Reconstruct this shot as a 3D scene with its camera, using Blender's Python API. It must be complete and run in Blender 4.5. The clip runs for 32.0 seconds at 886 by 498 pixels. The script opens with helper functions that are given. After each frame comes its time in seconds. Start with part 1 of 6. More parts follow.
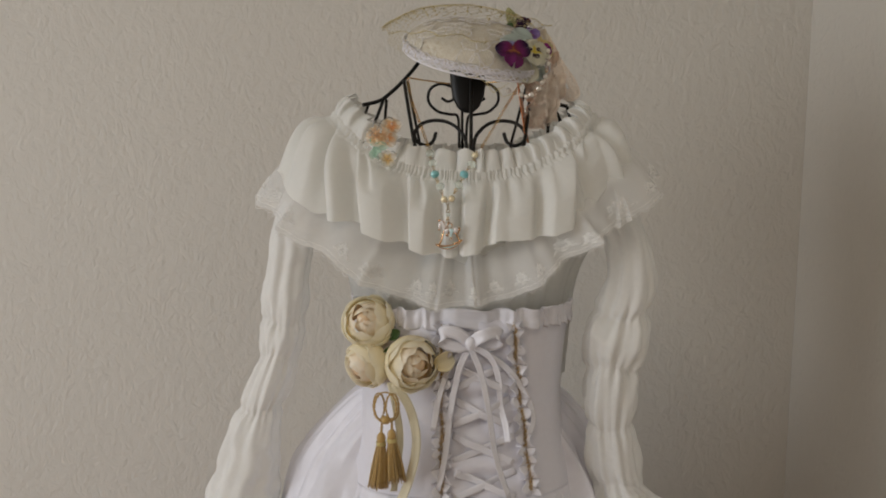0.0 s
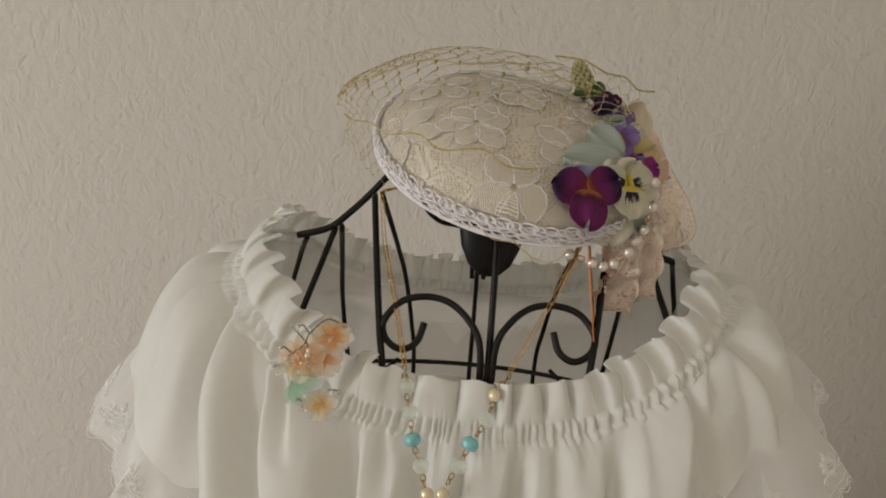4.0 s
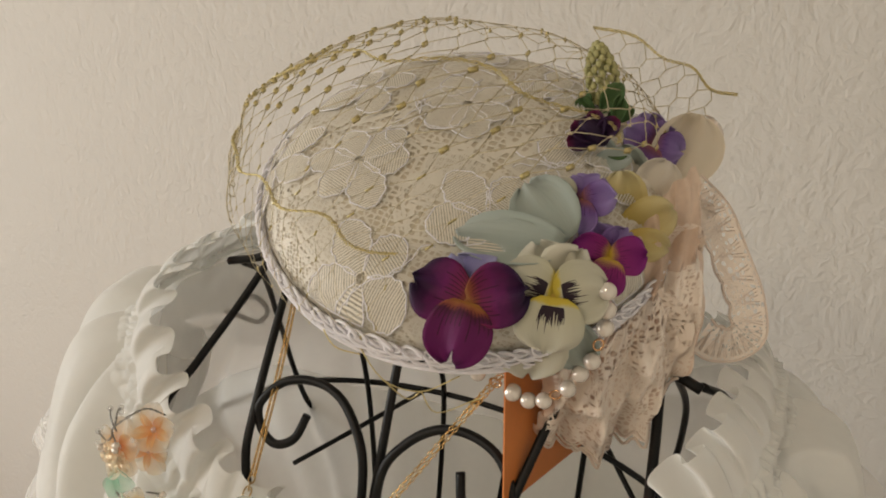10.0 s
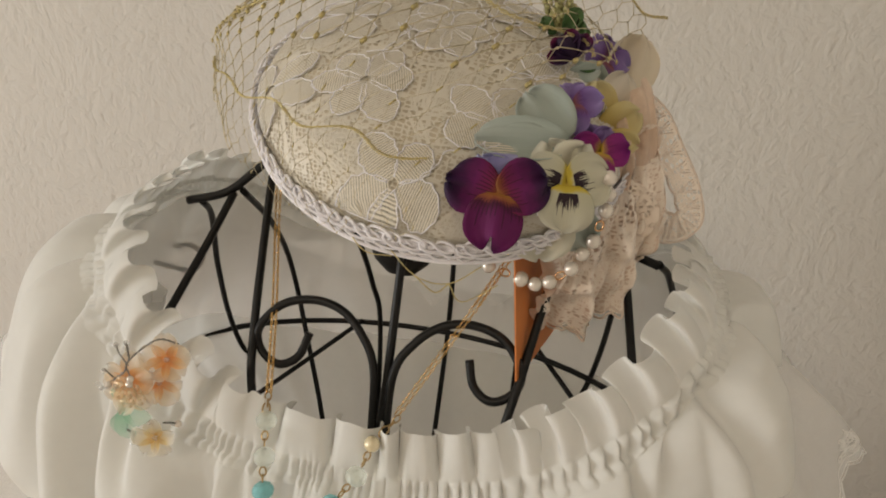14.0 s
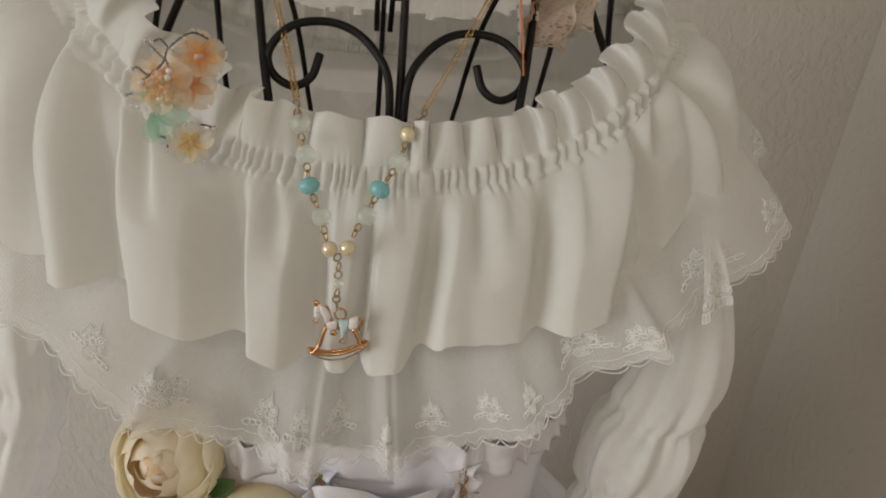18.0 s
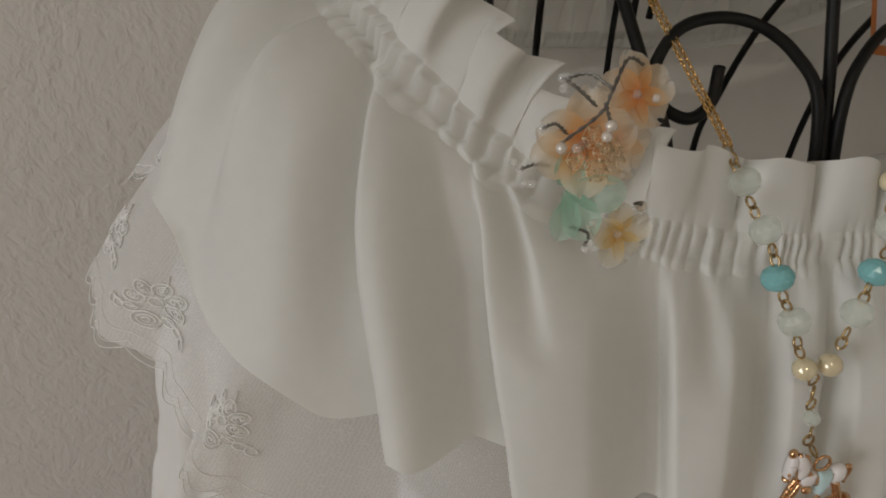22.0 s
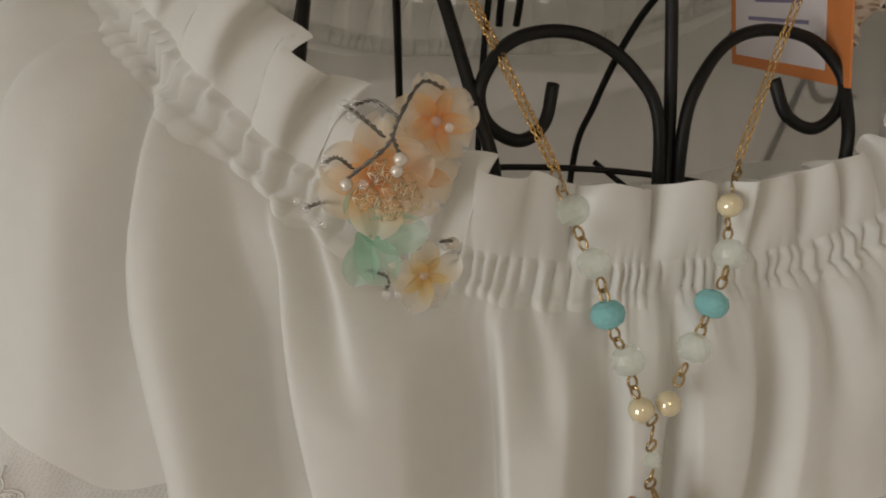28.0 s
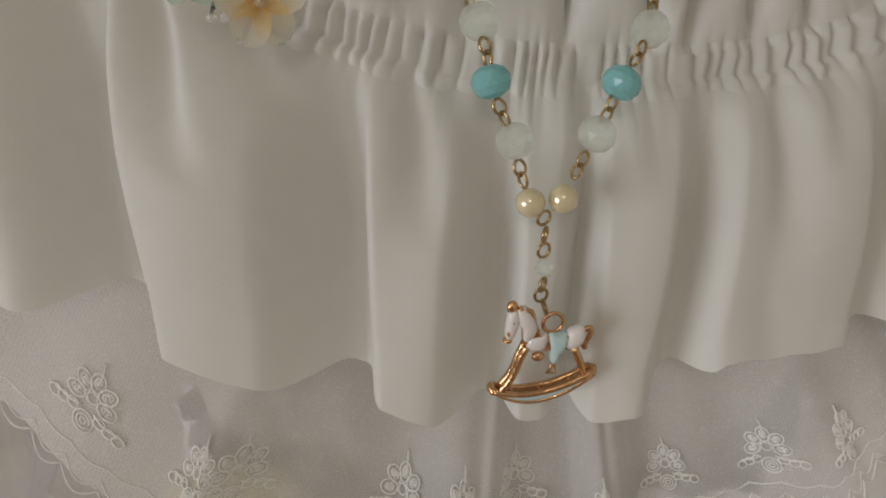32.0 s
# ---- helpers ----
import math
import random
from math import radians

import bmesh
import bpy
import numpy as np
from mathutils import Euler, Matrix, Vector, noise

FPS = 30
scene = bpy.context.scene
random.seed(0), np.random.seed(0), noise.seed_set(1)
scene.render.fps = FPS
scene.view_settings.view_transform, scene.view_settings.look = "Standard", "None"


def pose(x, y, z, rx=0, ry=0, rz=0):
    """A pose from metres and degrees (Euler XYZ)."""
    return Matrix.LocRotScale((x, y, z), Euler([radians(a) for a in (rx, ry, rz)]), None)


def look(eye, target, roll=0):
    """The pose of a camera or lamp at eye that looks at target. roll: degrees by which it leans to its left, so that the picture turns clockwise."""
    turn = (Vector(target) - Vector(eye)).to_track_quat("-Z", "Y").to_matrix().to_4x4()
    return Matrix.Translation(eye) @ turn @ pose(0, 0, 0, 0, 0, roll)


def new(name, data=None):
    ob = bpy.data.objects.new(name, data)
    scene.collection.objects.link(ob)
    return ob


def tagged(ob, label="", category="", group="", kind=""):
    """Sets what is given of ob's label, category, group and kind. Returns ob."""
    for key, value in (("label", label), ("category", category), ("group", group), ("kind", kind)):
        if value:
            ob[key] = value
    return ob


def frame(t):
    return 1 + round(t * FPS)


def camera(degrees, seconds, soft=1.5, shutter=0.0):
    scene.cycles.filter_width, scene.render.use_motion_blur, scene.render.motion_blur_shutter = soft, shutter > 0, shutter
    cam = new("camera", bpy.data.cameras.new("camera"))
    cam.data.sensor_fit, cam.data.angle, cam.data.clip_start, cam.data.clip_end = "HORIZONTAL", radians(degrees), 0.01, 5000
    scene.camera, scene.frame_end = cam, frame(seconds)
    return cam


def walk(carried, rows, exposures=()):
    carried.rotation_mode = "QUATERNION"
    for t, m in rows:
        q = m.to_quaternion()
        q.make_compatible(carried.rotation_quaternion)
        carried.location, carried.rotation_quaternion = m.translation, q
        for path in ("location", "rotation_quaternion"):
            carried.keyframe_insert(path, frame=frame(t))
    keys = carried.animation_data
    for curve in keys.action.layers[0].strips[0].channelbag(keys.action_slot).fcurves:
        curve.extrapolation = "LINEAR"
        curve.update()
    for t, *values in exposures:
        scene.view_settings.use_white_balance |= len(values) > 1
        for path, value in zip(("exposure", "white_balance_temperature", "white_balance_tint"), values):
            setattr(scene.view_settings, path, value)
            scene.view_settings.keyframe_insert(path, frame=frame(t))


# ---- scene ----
cam = camera(62.5, 32.0, soft=1.9)
METRES, EYE, TILT, LEAN, TURN = 1.4, 1.25, -6.0, -0.4, 0.0
ROWS = [
    (0.0, 0.0, 0.0, 0.0, 0.0, 0.0, -0.0),
    (0.5, -0.0066, 0.0378, -0.0001, 0.27, -2.61, -0.54),
    (1.0, -0.0139, 0.0673, 0.0001, 0.13, -5.23, -1.79),
    (1.5, -0.0154, 0.0915, 0.0307, -1.82, -6.02, -3.43),
    (2.0, -0.0081, 0.1208, 0.07, -2.34, -5.76, -3.76),
    (2.5, 0.0148, 0.1718, 0.0947, -2.54, -8.35, -2.46),
    (3.0, 0.0248, 0.2121, 0.1116, -0.79, -9.31, -2.4),
    (3.5, 0.0203, 0.2378, 0.1395, 0.58, -8.58, -3.28),
    (4.0, 0.0058, 0.263, 0.1543, 1.65, -8.1, -3.52),
    (4.5, 0.0146, 0.2915, 0.1653, 2.1, -9.98, -3.33),
    (7.0, 0.0722, 0.3637, 0.1824, 17.25, -15.85, -3.45),
    (7.5, 0.0805, 0.3706, 0.1849, 19.64, -16.46, -3.46),
    (8.0, 0.0841, 0.3768, 0.1871, 20.41, -16.85, -3.37),
    (8.5, 0.09, 0.3793, 0.1891, 21.89, -16.92, -3.24),
    (9.0, 0.0971, 0.3827, 0.1926, 23.44, -17.44, -3.49),
    (9.5, 0.1065, 0.3832, 0.2009, 25.28, -17.15, -3.86),
    (10.0, 0.1099, 0.388, 0.2014, 27.39, -18.38, -3.5),
    (10.5, 0.1149, 0.3961, 0.205, 29.35, -19.27, -3.86),
    (11.0, 0.1187, 0.4015, 0.2088, 29.04, -19.55, -4.08),
    (11.5, 0.1131, 0.3989, 0.211, 28.02, -19.64, -4.53),
    (12.0, 0.1064, 0.3898, 0.2115, 26.2, -20.2, -4.76),
    (12.5, 0.1002, 0.3785, 0.2107, 23.26, -20.06, -5.03),
    (13.0, 0.0929, 0.3726, 0.2077, 19.25, -20.18, -5.01),
    (13.5, 0.0831, 0.363, 0.2007, 15.6, -19.6, -3.96),
    (14.0, 0.0709, 0.3486, 0.1887, 12.2, -19.85, -3.87),
    (14.5, 0.0589, 0.3355, 0.1758, 9.71, -19.83, -3.92),
    (15.0, 0.0561, 0.3263, 0.1577, 6.42, -20.53, -3.54),
    (15.5, 0.0511, 0.3168, 0.148, 3.61, -20.54, -3.52),
    (17.5, 0.0243, 0.2995, 0.1123, -6.38, -20.46, -4.26),
    (18.0, 0.0076, 0.2991, 0.1103, -5.8, -20.15, -4.55),
    (18.5, -0.0089, 0.3073, 0.1118, -5.26, -20.07, -3.91),
    (19.0, -0.0267, 0.3197, 0.1136, -6.6, -20.17, -3.17),
    (19.5, -0.0417, 0.3334, 0.1129, -6.86, -20.73, -2.07),
    (20.0, -0.05, 0.3472, 0.1107, -7.11, -20.91, -1.07),
    (20.5, -0.0606, 0.3621, 0.1086, -6.79, -21.34, -0.42),
    (21.0, -0.0718, 0.3736, 0.1093, -7.04, -21.5, -0.48),
    (21.5, -0.0841, 0.3866, 0.1074, -7.41, -21.78, -0.33),
    (22.0, -0.0874, 0.3935, 0.1079, -9.06, -22.19, -0.4),
    (22.5, -0.0914, 0.4035, 0.1056, -10.29, -22.44, -0.63),
    (23.0, -0.0913, 0.4149, 0.1016, -11.61, -23.2, -0.89),
    (23.5, -0.0876, 0.4218, 0.1026, -13.43, -23.63, -1.58),
    (24.0, -0.0873, 0.4226, 0.104, -14.49, -23.38, -1.82),
    (24.5, -0.0835, 0.4214, 0.1058, -15.11, -23.23, -1.67),
    (25.0, -0.0801, 0.4206, 0.1079, -15.5, -22.94, -1.58),
    (25.5, -0.0777, 0.4205, 0.1081, -15.35, -22.51, -1.45),
    (27.5, -0.0705, 0.4111, 0.1084, -14.37, -22.56, -0.84),
    (28.0, -0.0615, 0.4042, 0.1098, -14.07, -22.29, -0.79),
    (28.5, -0.0511, 0.399, 0.1092, -13.45, -21.94, -0.79),
    (29.0, -0.0431, 0.3973, 0.1088, -11.69, -21.72, -1.22),
    (29.5, -0.0327, 0.3987, 0.1043, -10.66, -21.58, -0.92),
    (30.0, -0.0269, 0.3993, 0.0989, -10.0, -22.29, -0.96),
    (30.5, -0.0257, 0.3984, 0.0938, -9.14, -23.26, -1.3),
    (31.0, -0.0266, 0.3988, 0.088, -8.7, -24.03, -1.63),
    (31.5, -0.0278, 0.3978, 0.0806, -8.55, -24.59, -1.82),
    (32.0, -0.0296, 0.4002, 0.0747, -8.52, -24.96, -2.01),
]
walk(cam, [(t, pose(0, 0, EYE, TILT, LEAN, TURN) @ pose(METRES * x, METRES * y, METRES * z, 90 + pitch, roll, yaw)) for t, x, y, z, yaw, pitch, roll in ROWS],
     exposures=[(0, -0.67, 6350, 10), (4.5, -0.43, 6600, 10), (6.8, -0.14, 6800, 10), (14, -0.20, 6800, 10), (17.5, -0.54, 6550, 10), (20, -0.80, 6350, 10), (23, -1.08, 6350, 10), (25.5, -0.96, 6600, 10), (28, -0.82, 6650, 10), (30, -0.74, 6550, 10), (32, -0.85, 6400, 10)])

# ---- light: a window to one side, an unseen warm light added above, a closed room ----
world = bpy.data.worlds.new("sky")
scene.world = world
world.use_nodes = True
wn = world.node_tree
wbg = wn.nodes["Background"]
wsky = wn.nodes.new("ShaderNodeTexSky")
wsky.sky_type, wsky.sun_disc = "NISHITA", False
wsky.sun_elevation, wsky.sun_rotation = radians(35), radians(250)
wn.links.new(wsky.outputs["Color"], wbg.inputs["Color"])
wbg.inputs["Strength"].default_value = 0.08

X0, X1, Y0, Y1, ZC = -2.5, 0.632, -1.7, 1.29, 2.4      # the room
WIN = (-1.18, 0.16, 0.58, 1.93)                        # window in the west wall: y0, y1, z0, z1


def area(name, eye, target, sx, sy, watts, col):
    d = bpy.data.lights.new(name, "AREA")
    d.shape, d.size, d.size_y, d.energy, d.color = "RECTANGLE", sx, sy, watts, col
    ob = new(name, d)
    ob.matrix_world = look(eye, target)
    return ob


area("window_light", (X0 + 0.02, (WIN[0] + WIN[1]) / 2, (WIN[2] + WIN[3]) / 2), (0.3, (WIN[0] + WIN[1]) / 2 + 0.4, 1.1), 1.3, 1.3, 52, (0.96, 0.98, 1.0))
# warm area light added overhead out of view, with no fixture
area("unseen_overhead_light", (-0.45, -0.60, ZC - 0.085), (-0.45, -0.60, 0), 0.34, 0.34, 7.6, (1.0, 0.87, 0.69))

# ---- materials ----


def rgb(c, k=1.0):
    return (min(c[0] * k, 1), min(c[1] * k, 1), min(c[2] * k, 1), 1)


class Nodes:
    """A small helper round one material's node tree."""

    def __init__(self, name):
        self.m = bpy.data.materials.new(name)
        self.m.use_nodes = True
        self.t = self.m.node_tree
        self.t.nodes.clear()
        self.out = self.t.nodes.new("ShaderNodeOutputMaterial")

    def n(self, kind, **kw):
        nd = self.t.nodes.new("ShaderNode" + kind)
        for k, v in kw.items():
            if k == "feature":
                nd.feature = v
            else:
                self.put(nd.inputs[k], v)
        return nd

    def put(self, socket, v):
        if isinstance(v, bpy.types.NodeSocket):
            self.t.links.new(v, socket)
        else:
            socket.default_value = v

    def math(self, op, a, b=0.0):
        nd = self.t.nodes.new("ShaderNodeMath")
        nd.operation = op
        self.put(nd.inputs[0], a)
        self.put(nd.inputs[1], b)
        return nd.outputs[0]

    def mix(self, f, a, b):
        nd = self.t.nodes.new("ShaderNodeMix")
        nd.data_type = "RGBA"
        self.put(nd.inputs[0], f)
        self.put(nd.inputs[6], a)
        self.put(nd.inputs[7], b)
        return nd.outputs[2]

    def ramp(self, f, stops):
        nd = self.t.nodes.new("ShaderNodeValToRGB")
        self.put(nd.inputs[0], f)
        e = nd.color_ramp.elements
        while len(e) < len(stops):
            e.new(0.5)
        for el, (p, c) in zip(e, stops):
            el.position = p
            el.color = c if len(c) == 4 else (*c, 1)
        return nd.outputs[0]

    def end(self, shader):
        self.t.links.new(shader, self.out.inputs[0])
        return self.m


def surf(name, col, rough=0.5, metal=0.0, var=0.07, vscale=40.0, bump=0.0, bscale=900.0, sheen=0.0, coat=0.0, through_light=0.0, open_part=0.0,
         glass=0.0, ior=1.45, col2=None, stretch=(1, 1, 1), hole=0.0, hole_wire=0.14, hole_mix=0.0, hatch=0.0, spec=0.5):
    """A procedural surface: two scales of mottling, fine relief, optional sheer weave or net holes (in metres of UV)."""
    s = Nodes(name)
    co = s.n("TexCoord").outputs["Object"]
    co = s.n("Mapping", Vector=co, Scale=stretch).outputs[0]
    n1 = s.n("TexNoise", Vector=co, Scale=vscale, Detail=3.0).outputs["Fac"]
    n2 = s.n("TexNoise", Vector=co, Scale=vscale * 8, Detail=2.0).outputs["Fac"]
    f = s.math("ADD", s.math("MULTIPLY", n1, 0.65), s.math("MULTIPLY", n2, 0.35))
    f = s.n("MapRange", **{"Value": f, "From Min": 0.3, "From Max": 0.7}).outputs[0]
    c = s.mix(f, rgb(col, 1 - var), rgb(col2 or col, 1 + var))
    p = s.n("BsdfPrincipled", **{"Base Color": c, "Metallic": metal, "IOR": ior, "Sheen Weight": sheen, "Coat Weight": coat, "Transmission Weight": glass, "Specular IOR Level": spec})
    s.put(p.inputs["Roughness"], s.math("ADD", rough - 0.06, s.math("MULTIPLY", n2, 0.12)))
    if bump:
        nb = s.n("TexNoise", Vector=co, Scale=bscale, Detail=2.0).outputs["Fac"]
        b = s.n("Bump", **{"Strength": bump, "Distance": 0.0006, "Height": nb})
        s.put(p.inputs["Normal"], b.outputs[0])
    sh = p.outputs[0]
    if through_light:
        tr = s.n("BsdfTranslucent", Color=c).outputs[0]
        sh = s.n("MixShader", Fac=through_light).outputs[0]
        mx = sh.node
        s.put(mx.inputs[1], p.outputs[0])
        s.put(mx.inputs[2], tr)
    if open_part or hole or hatch:
        clear = s.n("BsdfTransparent").outputs[0]
        if hole:
            uv = s.n("TexCoord").outputs["UV"]
            vo = s.n("TexVoronoi", feature="DISTANCE_TO_EDGE", Vector=uv, Scale=1.0 / hole, Randomness=0.45).outputs["Distance"]
            fac = s.math("GREATER_THAN", vo, hole_wire)
            if hole_mix:
                fac = s.math("ADD", s.math("MULTIPLY", fac, hole_mix), open_part)
        elif hatch:
            uv = s.n("TexCoord").outputs["UV"]
            wv = s.n("TexWave", Vector=uv, Scale=0.314 / hatch, Distortion=0.7, Detail=0.0).outputs["Fac"]
            fac = s.math("MULTIPLY", s.math("LESS_THAN", wv, 0.45), 0.75)
        else:
            fac = open_part
        mx = s.n("MixShader", Fac=fac)
        s.put(mx.inputs[1], sh)
        s.put(mx.inputs[2], clear)
        sh = mx.outputs[0]
    return s.end(sh)


def wall_material(name, col):
    s = Nodes(name)
    co = s.n("TexCoord").outputs["Object"]
    w = s.n("TexNoise", Vector=co, Scale=9.0, Detail=2.0).outputs["Color"]
    co2 = s.n("Mapping", Vector=co, Scale=(1.0, 1.0, 0.72), Rotation=(0.0, 0.55, 0.0)).outputs[0]
    warp = s.t.nodes.new("ShaderNodeVectorMath")
    warp.operation = "MULTIPLY_ADD"
    s.put(warp.inputs[0], w)
    warp.inputs[1].default_value = (0.05, 0.05, 0.05)
    s.put(warp.inputs[2], co2)
    a = s.n("TexNoise", Vector=warp.outputs[0], Scale=95.0, Detail=3.0, Roughness=0.5, Distortion=0.35).outputs["Fac"]
    b = s.n("TexNoise", Vector=warp.outputs[0], Scale=72.0, Detail=2.0, Distortion=0.3).outputs["Fac"]
    fine = s.n("TexNoise", Vector=co, Scale=420.0, Detail=2.0).outputs["Fac"]
    ridge = s.math("SUBTRACT", 1.0, s.math("ABSOLUTE", s.math("MULTIPLY", s.math("SUBTRACT", a, 0.5), 3.4)))
    ridge = s.math("MAXIMUM", ridge, 0.0)
    h = s.math("ADD", s.math("ADD", s.math("MULTIPLY", ridge, 0.40), s.math("MULTIPLY", b, 1.3)), s.math("MULTIPLY", fine, 0.10))
    big = s.n("TexNoise", Vector=co, Scale=1.6, Detail=4.0).outputs["Fac"]
    c = s.mix(big, rgb(col, 0.95), rgb(col, 1.04))
    c = s.mix(s.math("MULTIPLY", ridge, 0.12), c, rgb(col, 1.1))
    bump = s.n("Bump", **{"Strength": 0.8, "Distance": 0.0022, "Height": h})
    p = s.n("BsdfPrincipled", **{"Base Color": c, "Roughness": 0.72, "Normal": bump.outputs[0], "Specular IOR Level": 0.3})
    return s.end(p.outputs[0])


def petal_material(name, stops, vein=None, vein_to=0.55, rough=0.6, soft=0.25, veins=14.0, blotch=None, clear=0.0):
    """Petal: colour from base to tip along V, dark veins that fan out from the base, a little light coming through."""
    s = Nodes(name)
    uv = s.n("TexCoord").outputs["UV"]
    ob = s.n("TexCoord").outputs["Object"]
    sep = s.n("SeparateXYZ", Vector=uv)
    nz = s.n("TexNoise", Vector=ob, Scale=260.0, Detail=3.0).outputs["Fac"]
    v = s.math("ADD", sep.outputs[1], s.math("MULTIPLY", s.math("SUBTRACT", nz, 0.5), 0.22))
    c = s.ramp(v, stops)
    if vein:
        across = s.math("ABSOLUTE", s.math("SINE", s.math("MULTIPLY", sep.outputs[0], veins * math.pi)))
        line = s.math("LESS_THAN", across, 0.35)
        jag = s.n("TexNoise", Vector=s.n("Mapping", Vector=uv, Scale=(veins * 1.1, 0.6, 1.0)).outputs[0], Scale=1.0, Detail=0.0).outputs["Fac"]
        reach = s.math("LESS_THAN", sep.outputs[1], s.math("MULTIPLY", jag, vein_to * 2))
        start = s.math("GREATER_THAN", sep.outputs[1], 0.12)
        f = s.math("MULTIPLY", s.math("MULTIPLY", line, reach), s.math("MULTIPLY", start, 0.8))
        c = s.mix(f, c, (*vein, 1))
    if blotch:
        jag = s.n("TexNoise", Vector=s.n("Mapping", Vector=uv, Scale=(48.0, 1.4, 1.0)).outputs[0], Scale=1.0, Detail=2.0).outputs["Fac"]
        wide = s.math("LESS_THAN", s.math("ABSOLUTE", s.math("SUBTRACT", sep.outputs[0], 0.5)), 0.2)
        far = s.math("LESS_THAN", sep.outputs[1], s.math("MULTIPLY", jag, 0.88))
        near = s.math("GREATER_THAN", sep.outputs[1], 0.17)
        f = s.math("MULTIPLY", s.math("MULTIPLY", wide, far), near)
        c = s.mix(f, c, (*blotch, 1))
    nb = s.n("TexNoise", Vector=s.n("Mapping", Vector=uv, Scale=(30.0, 3.0, 1.0)).outputs[0], Scale=1.0, Detail=2.0).outputs["Fac"]
    bump = s.n("Bump", **{"Strength": 0.35, "Distance": 0.0006, "Height": nb})
    p = s.n("BsdfPrincipled", **{"Base Color": c, "Roughness": rough, "Sheen Weight": 0.04, "Specular IOR Level": 0.3, "Normal": bump.outputs[0]})
    tr = s.n("BsdfTranslucent", Color=c)
    mx = s.n("MixShader", Fac=soft)
    s.put(mx.inputs[1], p.outputs[0])
    s.put(mx.inputs[2], tr.outputs[0])
    if clear:
        m2 = s.n("MixShader", Fac=clear)
        s.put(m2.inputs[1], mx.outputs[0])
        s.put(m2.inputs[2], s.n("BsdfTransparent").outputs[0])
        mx = m2
    return s.end(mx.outputs[0])


def lace_material(name, col, cell=0.0021, solid=0.5, patch=62.0, wire=0.10, rough=0.55, even=0.6):
    """Lace: net cells, closed patches with a woven hatch, from UV metres."""
    s = Nodes(name)
    uv = s.n("TexCoord").outputs["UV"]
    vo = s.n("TexVoronoi", feature="DISTANCE_TO_EDGE", Vector=uv, Scale=1 / cell, Randomness=even).outputs["Distance"]
    net = s.math("LESS_THAN", vo, wire)
    pd = s.n("TexVoronoi", feature="DISTANCE_TO_EDGE", Vector=uv, Scale=patch, Randomness=1.0).outputs["Distance"]
    pc = s.n("TexVoronoi", feature="F1", Vector=uv, Scale=patch, Randomness=1.0).outputs["Color"]
    pick = s.math("LESS_THAN", s.n("SeparateColor", Color=pc).outputs[0], solid)
    inside = s.math("GREATER_THAN", pd, 0.06)
    hatch = s.n("TexWave", Vector=uv, Scale=520.0, Distortion=0.8, Detail=0.0).outputs["Fac"]
    leaf = s.math("MULTIPLY", s.math("MULTIPLY", pick, inside), s.math("GREATER_THAN", hatch, 0.28))
    cord = s.math("MULTIPLY", s.math("LESS_THAN", s.math("ABSOLUTE", s.math("SUBTRACT", pd, 0.05)), 0.022), 1.0)
    keep = s.math("MAXIMUM", s.math("MAXIMUM", net, leaf), cord)
    h = s.math("ADD", s.math("MULTIPLY", leaf, 0.6), cord)
    bump = s.n("Bump", **{"Strength": 0.8, "Distance": 0.0008, "Height": h})
    nz = s.n("TexNoise", Vector=uv, Scale=90.0, Detail=3.0).outputs["Fac"]
    c = s.mix(nz, rgb(col, 0.93), rgb(col, 1.05))
    p = s.n("BsdfPrincipled", **{"Base Color": c, "Roughness": rough, "Sheen Weight": 0.2, "Normal": bump.outputs[0]})
    mx = s.n("MixShader", Fac=keep)
    s.put(mx.inputs[1], s.n("BsdfTransparent").outputs[0])
    s.put(mx.inputs[2], p.outputs[0])
    return s.end(mx.outputs[0])


WALLPAPER = wall_material("embossed_wallpaper", (0.65, 0.62, 0.565))
# for walls out of view, coloured darker than the wallpaper to cut bounced light
PLASTER = surf("darkened_unseen_plaster", (0.42, 0.38, 0.33), 0.8, var=0.05, vscale=4, bump=0.2, bscale=90)
CEIL = surf("ceiling_paint", (0.74, 0.70, 0.63), 0.8, var=0.03, vscale=3)
FLOORING = surf("floor_wood", (0.33, 0.2, 0.11), 0.45, var=0.2, vscale=6, stretch=(1, 8, 1), bump=0.1, bscale=60)
BLACK_WIRE = surf("black_painted_wire", (0.007, 0.0065, 0.006), 0.42, var=0.3, vscale=120, bump=0.15, bscale=700, spec=0.35)
COTTON = surf("white_cotton_satin", (0.86, 0.86, 0.825), 0.62, var=0.025, vscale=25, bump=0.12, bscale=2600, sheen=0.3, through_light=0.29)
THIN_COTTON = surf("thin_white_cotton", (0.86, 0.86, 0.825), 0.65, var=0.025, vscale=25, bump=0.12, bscale=2600, sheen=0.2, through_light=0.6)
VOILE = surf("thin_white_voile", (0.82, 0.81, 0.785), 0.7, var=0.025, vscale=25, bump=0.12, bscale=2600, sheen=0.2, through_light=0.65, open_part=0.45)
CHIFFON = surf("sheer_chiffon", (0.93, 0.925, 0.90), 0.7, var=0.03, vscale=30, bump=0.1, bscale=2400, sheen=0.3, through_light=0.24, open_part=0.12)
TULLE = surf("sheer_tulle", (0.95, 0.945, 0.925), 0.7, var=0.03, vscale=30, hole=0.0007, hole_wire=0.16, hole_mix=0.12, open_part=0.30, through_light=0.4, sheen=0.3)
EMBROIDERY = surf("white_embroidery_thread", (0.94, 0.935, 0.91), 0.38, var=0.05, vscale=300, bump=0.5, bscale=3000, sheen=0.3)
